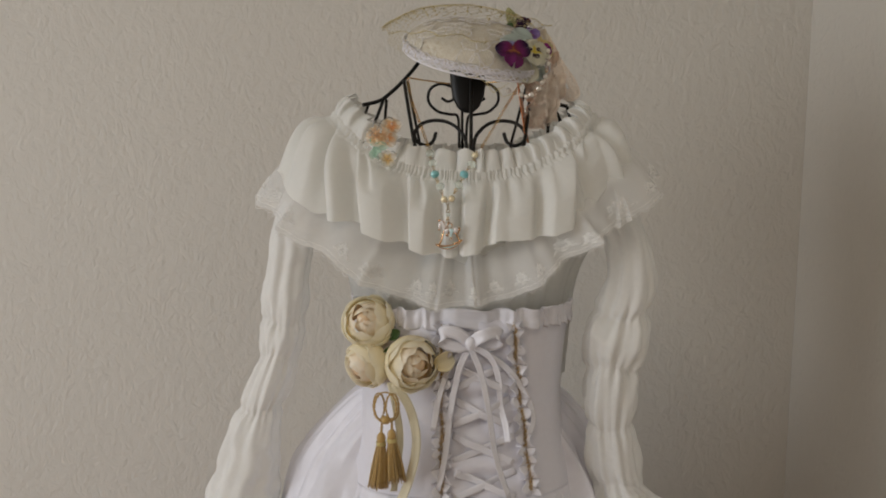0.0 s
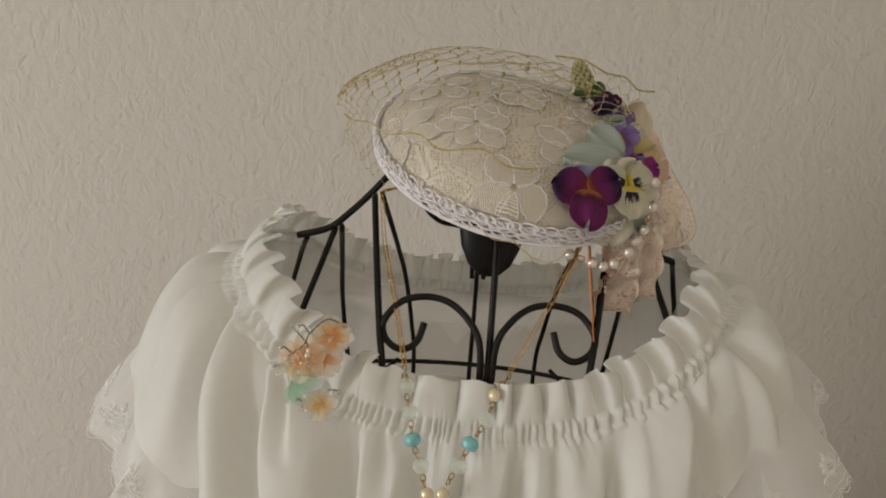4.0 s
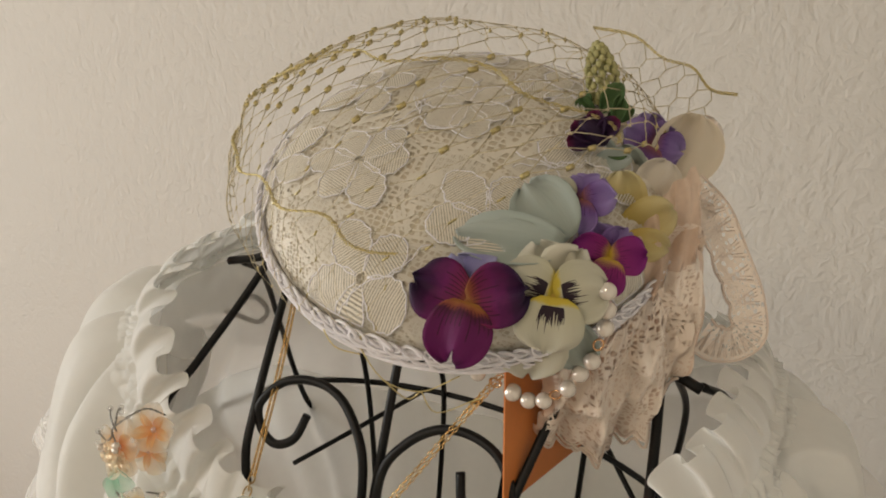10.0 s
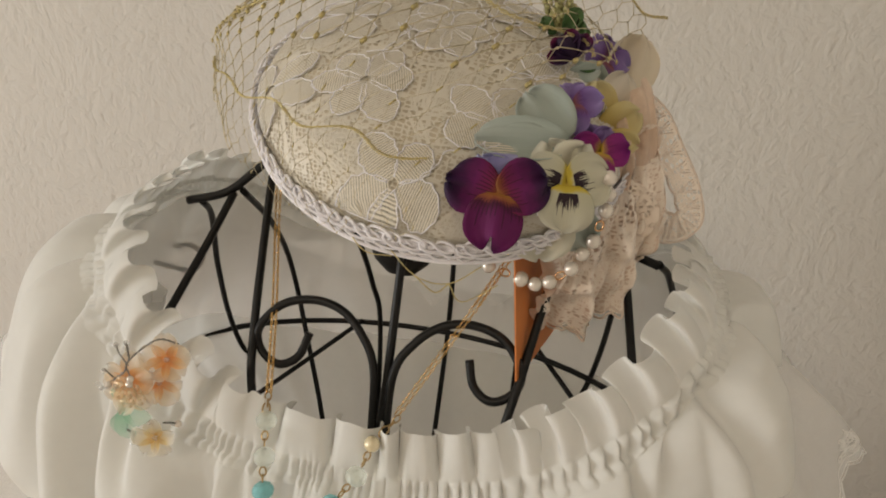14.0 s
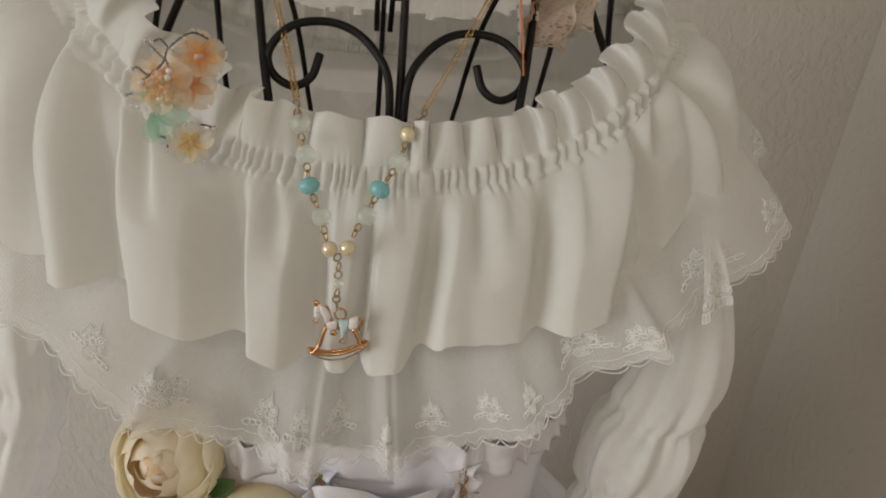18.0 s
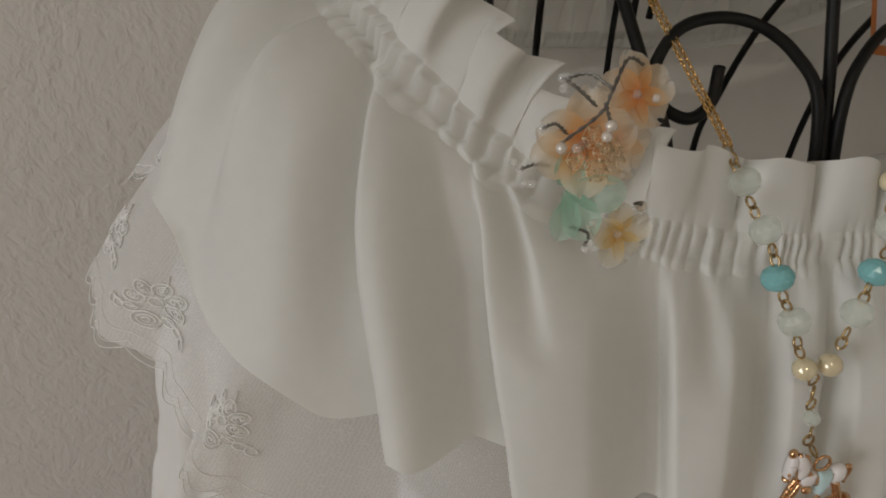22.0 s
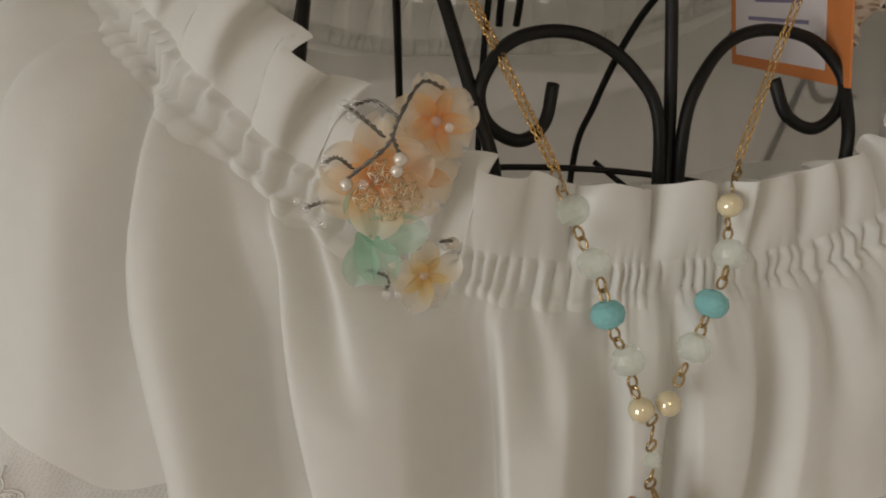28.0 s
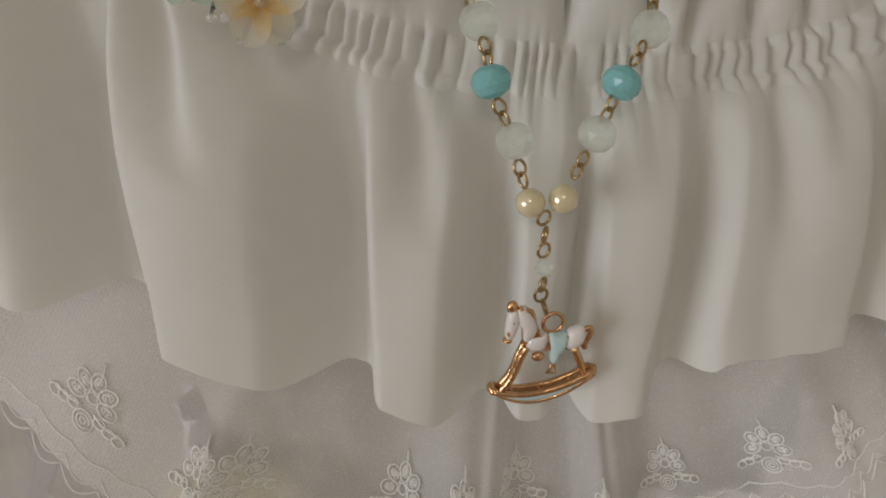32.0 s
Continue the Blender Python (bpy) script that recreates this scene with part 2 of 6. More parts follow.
SATIN = surf("lavender_white_satin", (0.82, 0.81, 0.88), 0.40, var=0.03, vscale=22, bump=0.06, bscale=2200, sheen=0.2, through_light=0.1)
SATIN_RIBBON = surf("white_satin_ribbon", (0.87, 0.86, 0.91), 0.32, var=0.03, vscale=40, bump=0.1, bscale=2400, stretch=(1, 1, 6), through_light=0.15)
GOLD_BRAID = surf("gold_braid", (0.55, 0.38, 0.16), 0.42, 0.55, var=0.25, vscale=500, bump=0.5, bscale=1600)
GOLD = surf("gold_plated_metal", (0.78, 0.53, 0.22), 0.24, 1.0, var=0.1, vscale=300)
PALE_GOLD = surf("pale_gold_filigree", (0.80, 0.66, 0.44), 0.35, 0.7, var=0.1, vscale=300)
ROSE_GOLD = surf("rose_gold_metal", (0.70, 0.43, 0.23), 0.2, 1.0, var=0.12, vscale=300, bump=0.4, bscale=900)
GOLD_THREAD = surf("gold_lurex_thread", (0.62, 0.52, 0.24), 0.38, 0.6, var=0.3, vscale=900)
NET_THREAD = surf("beige_net_thread", (0.62, 0.54, 0.36), 0.5, 0.2, var=0.2, vscale=500)
TASSEL_SILK = surf("old_gold_silk", (0.46, 0.30, 0.10), 0.40, var=0.22, vscale=260, stretch=(6, 6, 1), sheen=0.3)
CREAM_RIBBON = surf("cream_ribbon", (0.76, 0.70, 0.52), 0.45, var=0.05, bump=0.1, bscale=2200, through_light=0.2)
CREAM_PETAL = petal_material("cream_rose_petal", [(0, (0.97, 0.86, 0.56)), (0.4, (0.98, 0.90, 0.66)), (0.8, (0.98, 0.93, 0.75)), (1, (0.98, 0.94, 0.80))], rough=0.6, soft=0.42)
HEART_PETAL = petal_material("peach_rose_heart", [(0, (0.96, 0.74, 0.48)), (0.5, (0.97, 0.83, 0.62)), (1, (0.98, 0.92, 0.78))], rough=0.6, soft=0.3)
LEAF_GREEN = petal_material("green_silk_leaf", [(0, (0.06, 0.12, 0.04)), (0.6, (0.09, 0.17, 0.06)), (1, (0.16, 0.24, 0.10))], rough=0.5, soft=0.15)
HAT_SATIN = surf("cream_hat_satin", (0.64, 0.565, 0.43), 0.5, var=0.08, vscale=60, bump=0.2, bscale=900)
HAT_LACE = lace_material("white_floral_lace", (0.76, 0.71, 0.60), cell=0.0020, solid=0.30, patch=46.0, wire=0.15, even=0.5)
RUSSET = surf("russet_flower_eye", (0.30, 0.10, 0.02), 0.6, var=0.2, vscale=400)
PALE_PETAL = petal_material("pale_cream_petal", [(0, (0.80, 0.72, 0.58)), (0.5, (0.84, 0.78, 0.68)), (1, (0.84, 0.80, 0.72))], soft=0.3)
HAT_PETAL = surf("woven_lace_petal", (0.78, 0.73, 0.62), 0.45, var=0.05, vscale=200, hatch=0.0009, sheen=0.3)
GIMP = surf("white_gimp_braid", (0.86, 0.84, 0.87), 0.35, var=0.06, vscale=400, bump=0.4, bscale=2500, sheen=0.3)
PURPLE_PETAL = petal_material("purple_pansy_petal", [(0, (0.32, 0.13, 0.03)), (0.12, (0.22, 0.04, 0.03)), (0.22, (0.17, 0.009, 0.07)), (0.48, (0.14, 0.008, 0.095)), (0.64, (0.05, 0.004, 0.05)), (0.84, (0.018, 0.003, 0.032)), (1, (0.014, 0.003, 0.03))], vein=(0.03, 0.003, 0.015), vein_to=0.4, soft=0.12)
PURPLE_LIP = petal_material("magenta_purple_lip", [(0, (0.36, 0.15, 0.03)), (0.12, (0.22, 0.05, 0.03)), (0.2, (0.07, 0.004, 0.035)), (0.36, (0.12, 0.006, 0.08)), (0.8, (0.155, 0.008, 0.11)), (1, (0.09, 0.006, 0.08))], vein=(0.03, 0.003, 0.015), vein_to=0.45, soft=0.12)
BLUE_PETAL = petal_material("lilac_blue_petal", [(0, (0.5, 0.45, 0.6)), (0.5, (0.28, 0.26, 0.55)), (1, (0.45, 0.45, 0.66))], soft=0.2)
WHITE_PETAL = petal_material("ivory_pansy_petal", [(0, (0.62, 0.46, 0.05)), (0.10, (0.68, 0.55, 0.08)), (0.17, (0.62, 0.60, 0.43)), (1, (0.66, 0.645, 0.55))], blotch=(0.035, 0.02, 0.03), soft=0.2)
IVORY_PETAL = petal_material("plain_ivory_petal", [(0, (0.62, 0.6, 0.40)), (0.4, (0.72, 0.69, 0.55)), (1, (0.74, 0.72, 0.62))], soft=0.25)
MAGENTA_PETAL = petal_material("magenta_pansy_petal", [(0, (0.6, 0.4, 0.04)), (0.25, (0.28, 0.02, 0.16)), (1, (0.2, 0.012, 0.2))], vein=(0.05, 0.004, 0.04), vein_to=0.4, soft=0.12)
VIOLET_PETAL = petal_material("violet_pansy_petal", [(0, (0.3, 0.1, 0.1)), (0.35, (0.20, 0.10, 0.34)), (1, (0.38, 0.30, 0.58))], vein=(0.06, 0.02, 0.10), vein_to=0.35, soft=0.2)
DARK_PETAL = petal_material("dark_plum_petal", [(0, (0.02, 0.006, 0.03)), (0.6, (0.03, 0.006, 0.04)), (1, (0.16, 0.008, 0.06))], soft=0.05)
MINT_PETAL = petal_material("pale_mint_petal", [(0, (0.44, 0.50, 0.45)), (0.5, (0.50, 0.57, 0.52)), (1, (0.56, 0.61, 0.57))], soft=0.25)
YELLOW_PETAL = petal_material("soft_yellow_petal", [(0, (0.62, 0.42, 0.06)), (0.4, (0.70, 0.56, 0.20)), (1, (0.72, 0.66, 0.42))], soft=0.25)
SEED = surf("yellow_green_seed", (0.42, 0.40, 0.18), 0.5, var=0.2, vscale=300)
BLUSH_TULLE = surf("blush_tulle", (0.92, 0.74, 0.60), 0.5, var=0.08, vscale=60, through_light=0.4, open_part=0.16, bump=0.3, bscale=1500)
BLUSH_LACE = lace_material("blush_lace", (0.95, 0.84, 0.73), cell=0.0019, solid=0.32, patch=110.0, wire=0.17)
PEARL = surf("ivory_pearl", (0.80, 0.70, 0.47), 0.14, 0.25, var=0.05, vscale=150, coat=1.0)
WHITE_PEARL = surf("white_pearl", (0.76, 0.70, 0.62), 0.18, 0.3, var=0.05, vscale=150, coat=1.0)
TURQUOISE = surf("turquoise_glass_bead", (0.36, 0.72, 0.74), 0.12, var=0.05, vscale=200, coat=0.5, through_light=0.4)
CLEAR_BEAD = surf("milky_crystal", (0.82, 0.87, 0.81), 0.16, var=0.02, glass=0.45, open_part=0.42, through_light=0.4)
CRYSTAL = surf("clear_crystal", (0.92, 0.92, 0.90), 0.06, var=0.02, glass=0.35, open_part=0.58, coat=1.0)
ANTIQUE_GOLD = surf("antique_gold_wire", (0.50, 0.36, 0.18), 0.28, 1.0, var=0.2, vscale=400)
WHITE_ENAMEL = surf("white_enamel", (0.84, 0.80, 0.79), 0.14, var=0.02, coat=0.6)
BLUE_ENAMEL = surf("pale_blue_enamel", (0.55, 0.74, 0.76), 0.14, var=0.03, coat=0.6)
TAG_ORANGE = surf("orange_card", (0.66, 0.22, 0.06), 0.55, var=0.06, vscale=80)
TAG_PAPER = surf("pale_paper", (0.72, 0.66, 0.66), 0.6, var=0.03)
INK = surf("grey_violet_ink", (0.22, 0.19, 0.30), 0.6)
APRICOT = petal_material("apricot_resin_petal", [(0, (0.90, 0.36, 0.09)), (0.34, (0.92, 0.55, 0.24)), (0.66, (0.91, 0.77, 0.57)), (1, (0.88, 0.84, 0.77))], rough=0.18, soft=0.4, clear=0.34)
HONEY = petal_material("honey_resin_petal", [(0, (0.82, 0.48, 0.08)), (0.38, (0.88, 0.70, 0.36)), (0.65, (0.86, 0.80, 0.66)), (1, (0.86, 0.84, 0.78))], rough=0.22, soft=0.4, clear=0.35)
AQUA = petal_material("aqua_resin_leaf", [(0, (0.34, 0.66, 0.48)), (0.5, (0.48, 0.76, 0.60)), (1, (0.70, 0.86, 0.78))], rough=0.15, soft=0.45, clear=0.42)
STEEL_WIRE = surf("grey_twisted_wire", (0.22, 0.21, 0.19), 0.35, 0.9, var=0.2, vscale=900)

# ---- mesh helpers ----


class Geo:
    """Collects vertices, faces and UVs of one mesh."""

    def __init__(self):
        self.v, self.f, self.uv = [], [], []

    def add(self, verts, faces, uvs=None):
        k = len(self.v)
        self.v += [tuple(p) for p in verts]
        self.uv += [tuple(p) for p in uvs] if uvs is not None else [(0.0, 0.0)] * len(verts)
        self.f += [tuple(i + k for i in f) for f in faces]
        return self


def sheet(fn, nu, nv, closed=False, scale=None):
    """A grid of fn(u, v), u and v from 0 to 1. UVs run in metres when scale=(width, height), else 0 to 1."""
    g = Geo()
    cols = nu if closed else nu + 1
    su, sv = scale or (1, 1)
    vs = [fn(i / nu, j / nv) for j in range(nv + 1) for i in range(cols)]
    uv = [(i / nu * su, j / nv * sv) for j in range(nv + 1) for i in range(cols)]
    fs = []
    for j in range(nv):
        for i in range(nu):
            a, b = j * cols + i, j * cols + (i + 1) % cols
            fs.append((a, b, b + cols, a + cols))
    return g.add(vs, fs, uv)


def tube(g, pts, r, sides=6, closed=False, flat=1.0, taper=False):
    """Adds a round (or flattened) tube along pts to g."""
    pts = [Vector(p) for p in pts]
    n = len(pts)
    rings, last = [], None
    for i, p in enumerate(pts):
        if closed:
            d = pts[(i + 1) % n] - pts[i - 1]
        else:
            d = pts[min(i + 1, n - 1)] - pts[max(i - 1, 0)]
        d = d.normalized() if d.length > 1e-9 else Vector((0, 0, 1))
        a = last if last is not None else (Vector((0, 0, 1)) if abs(d.z) < 0.9 else Vector((0, 1, 0)))
        a = (a - d * a.dot(d))
        a = a.normalized() if a.length > 1e-6 else d.orthogonal().normalized()
        b = d.cross(a)
        last = a
        rr = r * (1 - 0.85 * i / (n - 1)) if taper else r
        rings.append([p + (a * math.cos(2 * math.pi * k / sides) + b * (flat * math.sin(2 * math.pi * k / sides))) * rr for k in range(sides)])
    vs = [q for ring_ in rings for q in ring_]
    fs = []
    for i in range(n if closed else n - 1):
        for k in range(sides):
            k2, i2 = (k + 1) % sides, (i + 1) % n
            fs.append((i * sides + k, i * sides + k2, i2 * sides + k2, i2 * sides + k))
    if not closed:
        fs.append(tuple(reversed(range(sides))))
        fs.append(tuple((n - 1) * sides + k for k in range(sides)))
    return g.add(vs, fs)


def ball(g, c, rx, ry=None, rz=None, seg=12, rows=8, axis=None):
    """An ellipsoid; axis: direction of its rz."""
    ry, rz = ry or rx, rz or rx
    q = Vector(axis).to_track_quat("Z", "Y") if axis is not None else None
    vs, fs = [], []
    for j in range(rows + 1):
        th = math.pi * j / rows
        for i in range(seg):
            ph = 2 * math.pi * i / seg
            p = Vector((rx * math.sin(th) * math.cos(ph), ry * math.sin(th) * math.sin(ph), rz * math.cos(th)))
            vs.append((q @ p if q else p) + Vector(c))
    for j in range(rows):
        for i in range(seg):
            i2 = (i + 1) % seg
            fs.append((j * seg + i, j * seg + i2, (j + 1) * seg + i2, (j + 1) * seg + i)[::-1])
    return g.add(vs, fs)


def smooth_path(pts, n=8):
    """Catmull-Rom through pts."""
    p = [Vector(q) for q in pts]
    p = [2 * p[0] - p[1]] + p + [2 * p[-1] - p[-2]]
    out = []
    for i in range(1, len(p) - 2):
        for k in range(n):
            t = k / n
            a, b, c, d = p[i - 1], p[i], p[i + 1], p[i + 2]
            out.append(0.5 * (2 * b + (c - a) * t + (2 * a - 5 * b + 4 * c - d) * t * t + (3 * b - a - 3 * c + d) * t ** 3))
    return out + [p[-2]]


def box(g, lo, hi, bevel=0.0):
    (a, b, c), (d, e, f) = lo, hi
    vs = [(x, y, z) for x in (a, d) for y in (b, e) for z in (c, f)]
    return g.add(vs, [(0, 1, 3, 2), (4, 6, 7, 5), (0, 4, 5, 1), (2, 3, 7, 6), (0, 2, 6, 4), (1, 5, 7, 3)])


def link(name, g, material, origin=(0, 0, 0), smooth=True, thick=0.0):
    o = Vector(origin)
    me = bpy.data.meshes.new(name)
    me.from_pydata([(p[0] - o.x, p[1] - o.y, p[2] - o.z) for p in g.v], [], g.f)
    lay = me.uv_layers.new(name="uv")
    idx = np.zeros(len(me.loops), dtype=np.int32)
    me.loops.foreach_get("vertex_index", idx)
    lay.data.foreach_set("uv", np.array(g.uv, dtype=np.float32)[idx].ravel())
    me.materials.append(material)
    if smooth:
        me.polygons.foreach_set("use_smooth", [True] * len(me.polygons))
    me.update()
    ob = new(name, me)
    if thick:
        md = ob.modifiers.new("thickness", "SOLIDIFY")
        md.thickness, md.offset = thick, 0.0
    return ob


def thing(name, base, label, category, group="", kind=""):
    ob = new(name)
    ob.location = base
    ob.empty_display_size = 0.02
    return tagged(ob, label, category, group, kind)


def world_place(ob):
    o = Vector(ob.location)
    while ob.parent:
        ob = ob.parent
        o = o + ob.location
    return o


def part(name, g, material, parent, label="", smooth=True, thick=0.0, kind=""):
    """One mesh object under a thing or a part; its coordinates are the world's."""
    o = world_place(parent)
    ob = link(name, g, material, o, smooth, thick)
    ob.parent = parent
    return tagged(ob, label, "", "", kind)


def whole(name, g, material, label, category, smooth=True, thick=0.0, kind="", group="", base=None):
    if base is None:
        zs = min(g.v, key=lambda p: p[2])
        base = (sum(p[0] for p in g.v) / len(g.v), sum(p[1] for p in g.v) / len(g.v), zs[2])
    ob = link(name, g, material, base, smooth, thick)
    ob.location = base
    return tagged(ob, label, category, group, kind)


def frame_of(n, up=(0, 0, 1)):
    """Right, up and normal vectors of a flower that faces n."""
    n = Vector(n).normalized()
    r = Vector(up).cross(n)
    r = r.normalized() if r.length > 1e-4 else Vector((1, 0, 0))
    return r, n.cross(r), n


def petal(c, fr, ang, length, width, cup=0.15, curl=0.1, wave=0.0, start=0.0, nu=8, nv=8, lift=0.0, notch=0.0, point=0.0, seed=0, rag=0.0):
    """One petal: a curved sheet from c outwards at ang (degrees, from up, clockwise seen from the front)."""
    r, w, n = fr
    a = radians(ang)
    d, s = w * math.cos(a) + r * math.sin(a), r * math.cos(a) - w * math.sin(a)
    c = Vector(c)

    def fn(u, v):
        x = 2 * u - 1
        v = v if v < 0.5 else 1 - 2 * (1 - v) ** 2
        k = (v - 0.56) / (0.60 if v < 0.56 else 0.45)
        prof = max(1 - k * k, 0.012) ** (0.5 + point)
        tip = 1 - notch * math.exp(-(x * 3) ** 2) + rag * (math.sin(4.1 * x + seed * 2.3) + 0.5 * math.sin(9.3 * x + seed)) * v * v
        prof *= 1 + rag * 0.7 * math.sin(6 * v + seed * 1.3 + (1.5 if x > 0 else 0))
        h = lift * v + cup * x * x * prof * length + curl * length * v * v + wave * length * v * math.sin(5 * x + seed * 1.7) * 0.5
        return c + d * (length * (start + (1 - start) * v * tip)) + s * (x * width / 2 * prof) + n * h

    return sheet(fn, nu, nv)


# ---- the room ----
def room():
    t = 0.1
    g = box(Geo(), (X0 - t, Y1, 0), (X1 + t, Y1 + t, ZC))
    whole("wall_north", g, WALLPAPER, "off-white wall with embossed wallpaper behind the dress form", "wall", False, kind="structure")
    g = box(Geo(), (X1, Y0, 0), (X1 + t, Y1 - 0.0005, ZC))
    whole("wall_east", g, WALLPAPER, "off-white wallpapered side wall meeting the corner", "wall", False, kind="structure")
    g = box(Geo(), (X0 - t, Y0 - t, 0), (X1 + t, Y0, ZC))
    whole("wall_south", g, PLASTER, "unseen plain plastered wall opposite the dress form", "wall", False, kind="structure")
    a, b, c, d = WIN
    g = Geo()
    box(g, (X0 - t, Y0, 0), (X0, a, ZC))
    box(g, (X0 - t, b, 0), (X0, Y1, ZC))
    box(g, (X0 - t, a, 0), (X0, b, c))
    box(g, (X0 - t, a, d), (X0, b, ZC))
    whole("wall_west", g, PLASTER, "unseen plain plastered wall with the window opening", "wall", False, kind="structure")
    whole("floor", box(Geo(), (X0 - t, Y0 - t, -t), (X1 + t, Y1 + t, 0)), FLOORING, "brown wooden floor", "floor", False, kind="structure")
    whole("ceiling", box(Geo(), (X0 - t, Y0 - t, ZC), (X1 + t, Y1 + t, ZC + t)), CEIL, "plain white ceiling", "ceiling", False, kind="structure")


room()

# ---- the dress form: black wire bust ----
CX, CY = 0.022, 0.815
WIRE = 0.0019


def dress_form():
    """Each bar of the form is a part; the pairs are bent alike to both sides of the middle m."""
    m = 0.0265
    top = thing("dress_form", (m, CY, 0), "black wire dress form with scrollwork, wearing the white outfit", "dress form")

    def bar(name, pts, r=WIRE, n=8, sides=8, label=""):
        return part(name, tube(Geo(), smooth_path(pts, n), r, sides), BLACK_WIRE, top, label)

    def both(name, pts, r=WIRE, mid=m):
        bar(name, [(mid - d, y, z) for d, y, z in pts], r)
        bar(name, [(mid + d, y, z) for d, y, z in pts], r)

    # shoulder arches, with flat ends
    both("shoulder_arch", [(0.038, 0.836, 1.392), (0.055, 0.832, 1.367), (0.0705, 0.826, 1.3485), (0.083, 0.820, 1.336), (0.094, 0.8145, 1.3275), (0.112, 0.8105, 1.3225)], 0.0021, 0.0235)
    # inner rods, front and back
    both("rod", [(0.0700, 0.815, 1.3495), (0.0662, 0.796, 1.330), (0.0583, 0.760, 1.290), (0.0540, 0.746, 1.268), (0.051, 0.746, 1.22), (0.052, 0.745, 1.12), (0.055, 0.75, 1.0)])
    both("rod", [(0.0665, 0.822, 1.3495), (0.0595, 0.862, 1.310), (0.0540, 0.885, 1.280), (0.0490, 0.902, 1.240), (0.0460, 0.911, 1.20), (0.046, 0.90, 1.08), (0.05, 0.88, 1.0)], 0.0017)
    # outer rods, front and back
    both("rod", [(0.0930, 0.816, 1.3275), (0.0975, 0.797, 1.310), (0.1025, 0.771, 1.290), (0.1065, 0.752, 1.273), (0.104, 0.762, 1.24), (0.094, 0.772, 1.15), (0.085, 0.78, 1.0)])
    both("rod", [(0.0895, 0.818, 1.3285), (0.0950, 0.858, 1.295), (0.0985, 0.889, 1.255), (0.0925, 0.896, 1.20), (0.068, 0.865, 1.13), (0.066, 0.86, 1.0)], 0.0017)
    both("rod", [(0.1090, 0.813, 1.3225), (0.1190, 0.838, 1.302), (0.1330, 0.864, 1.255), (0.1340, 0.880, 1.20), (0.112, 0.888, 1.13), (0.09, 0.87, 1.0)], 0.0017)
    # crossing braces of the back
    both("brace", [(0.058, 0.911, 1.206), (0.086, 0.889, 1.186), (0.126, 0.858, 1.158)], 0.0016)
    # rods down the middle, front and back
    bar("rod", [(m + 0.003, 0.793, 1.372), (m + 0.0025, 0.778, 1.33), (m + 0.002, 0.758, 1.274), (m, 0.744, 1.22), (m, 0.735, 1.12), (m, 0.75, 1.0)])
    bar("rod", [(m - 0.004, 0.905, 1.365), (m - 0.0035, 0.913, 1.33), (m - 0.0025, 0.926, 1.27), (m - 0.0026, 0.9226, 1.2), (m - 0.005, 0.90, 1.1), (m - 0.005, 0.88, 1.0)], 0.0017)
    # heart scrolls of the front: out of the hub, over, and curled in
    c = m + 0.001
    for k in (-1, 1):
        bar("scroll", [(c + k * x, y, z) for x, y, z in ((0.0030, 0.750, 1.250), (0.0042, 0.757, 1.281), (0.0115, 0.763, 1.294), (0.0225, 0.768, 1.3015), (0.0355, 0.769, 1.3035), (0.0485, 0.766, 1.3005), (0.0568, 0.760, 1.291), (0.0550, 0.757, 1.282), (0.0465, 0.755, 1.2775), (0.0385, 0.758, 1.281), (0.0350, 0.763, 1.2905))])
    # smaller scrolls of the back, round the neck
    c = m - 0.003
    for k in (-1, 1):
        bar("scroll", [(c + k * x, y, z) for x, y, z in ((0.004, 0.893, 1.28), (0.006, 0.888, 1.315), (0.016, 0.886, 1.319), (0.030, 0.884, 1.322), (0.041, 0.884, 1.333), (0.040, 0.882, 1.347), (0.028, 0.880, 1.354), (0.013, 0.882, 1.350), (0.010, 0.884, 1.339), (0.018, 0.885, 1.334), (0.026, 0.885, 1.338))], 0.0017, 7)
    # hoops
    for cx, cy, z, a, b0, b1 in ((0.0115, 0.829, 1.2035, 0.1500, 0.080, 0.0877), (m, CY, 1.0, 0.085, 0.065, 0.065)):
        pts = []
        for i in range(64):
            th = 2 * math.pi * i / 64
            pts.append((cx + a * math.sin(th), cy - (b0 if math.cos(th) > 0 else b1) * math.cos(th), z))
        part("hoop", tube(Geo(), pts, 0.0018, 8, closed=True), BLACK_WIRE, top)
    # neck block: a flattened black shield
    prof = [(0.0, 1.3125), (0.006, 1.3135), (0.012, 1.319), (0.0165, 1.329), (0.0185, 1.341), (0.0195, 1.356), (0.0195, 1.372), (0.016, 1.384), (0.0, 1.386)]
    vs, fs, k = [], [], 20
    for rr, z in prof:
        for i in range(k):
            th = 2 * math.pi * i / k
            vs.append((m - 0.0005 + max(rr, 0.0004) * math.sin(th), 0.786 - 0.35 * max(rr, 0.0004) * math.cos(th) + (z - 1.312) * 0.12, z))
    for j in range(len(prof) - 1):
        for i in range(k):
            i2 = (i + 1) % k
            fs.append((j * k + i, j * k + i2, (j + 1) * k + i2, (j + 1) * k + i))
    part("neck_block", Geo().add(vs, fs), BLACK_WIRE, top, "flat black shield at the neck")
    # curled hooks at the armholes
    both("hook", [(0.1580, 0.862, 1.2670), (0.1480, 0.865, 1.2680), (0.1420, 0.866, 1.2600), (0.1500, 0.866, 1.2505), (0.1630, 0.864, 1.2520), (0.1720, 0.862, 1.2545)], 0.0016, 0.0245)
    bar("neck_pin", [(m, CY, 1.38), (m, CY, 1.3875)], 0.004, 2, 10)
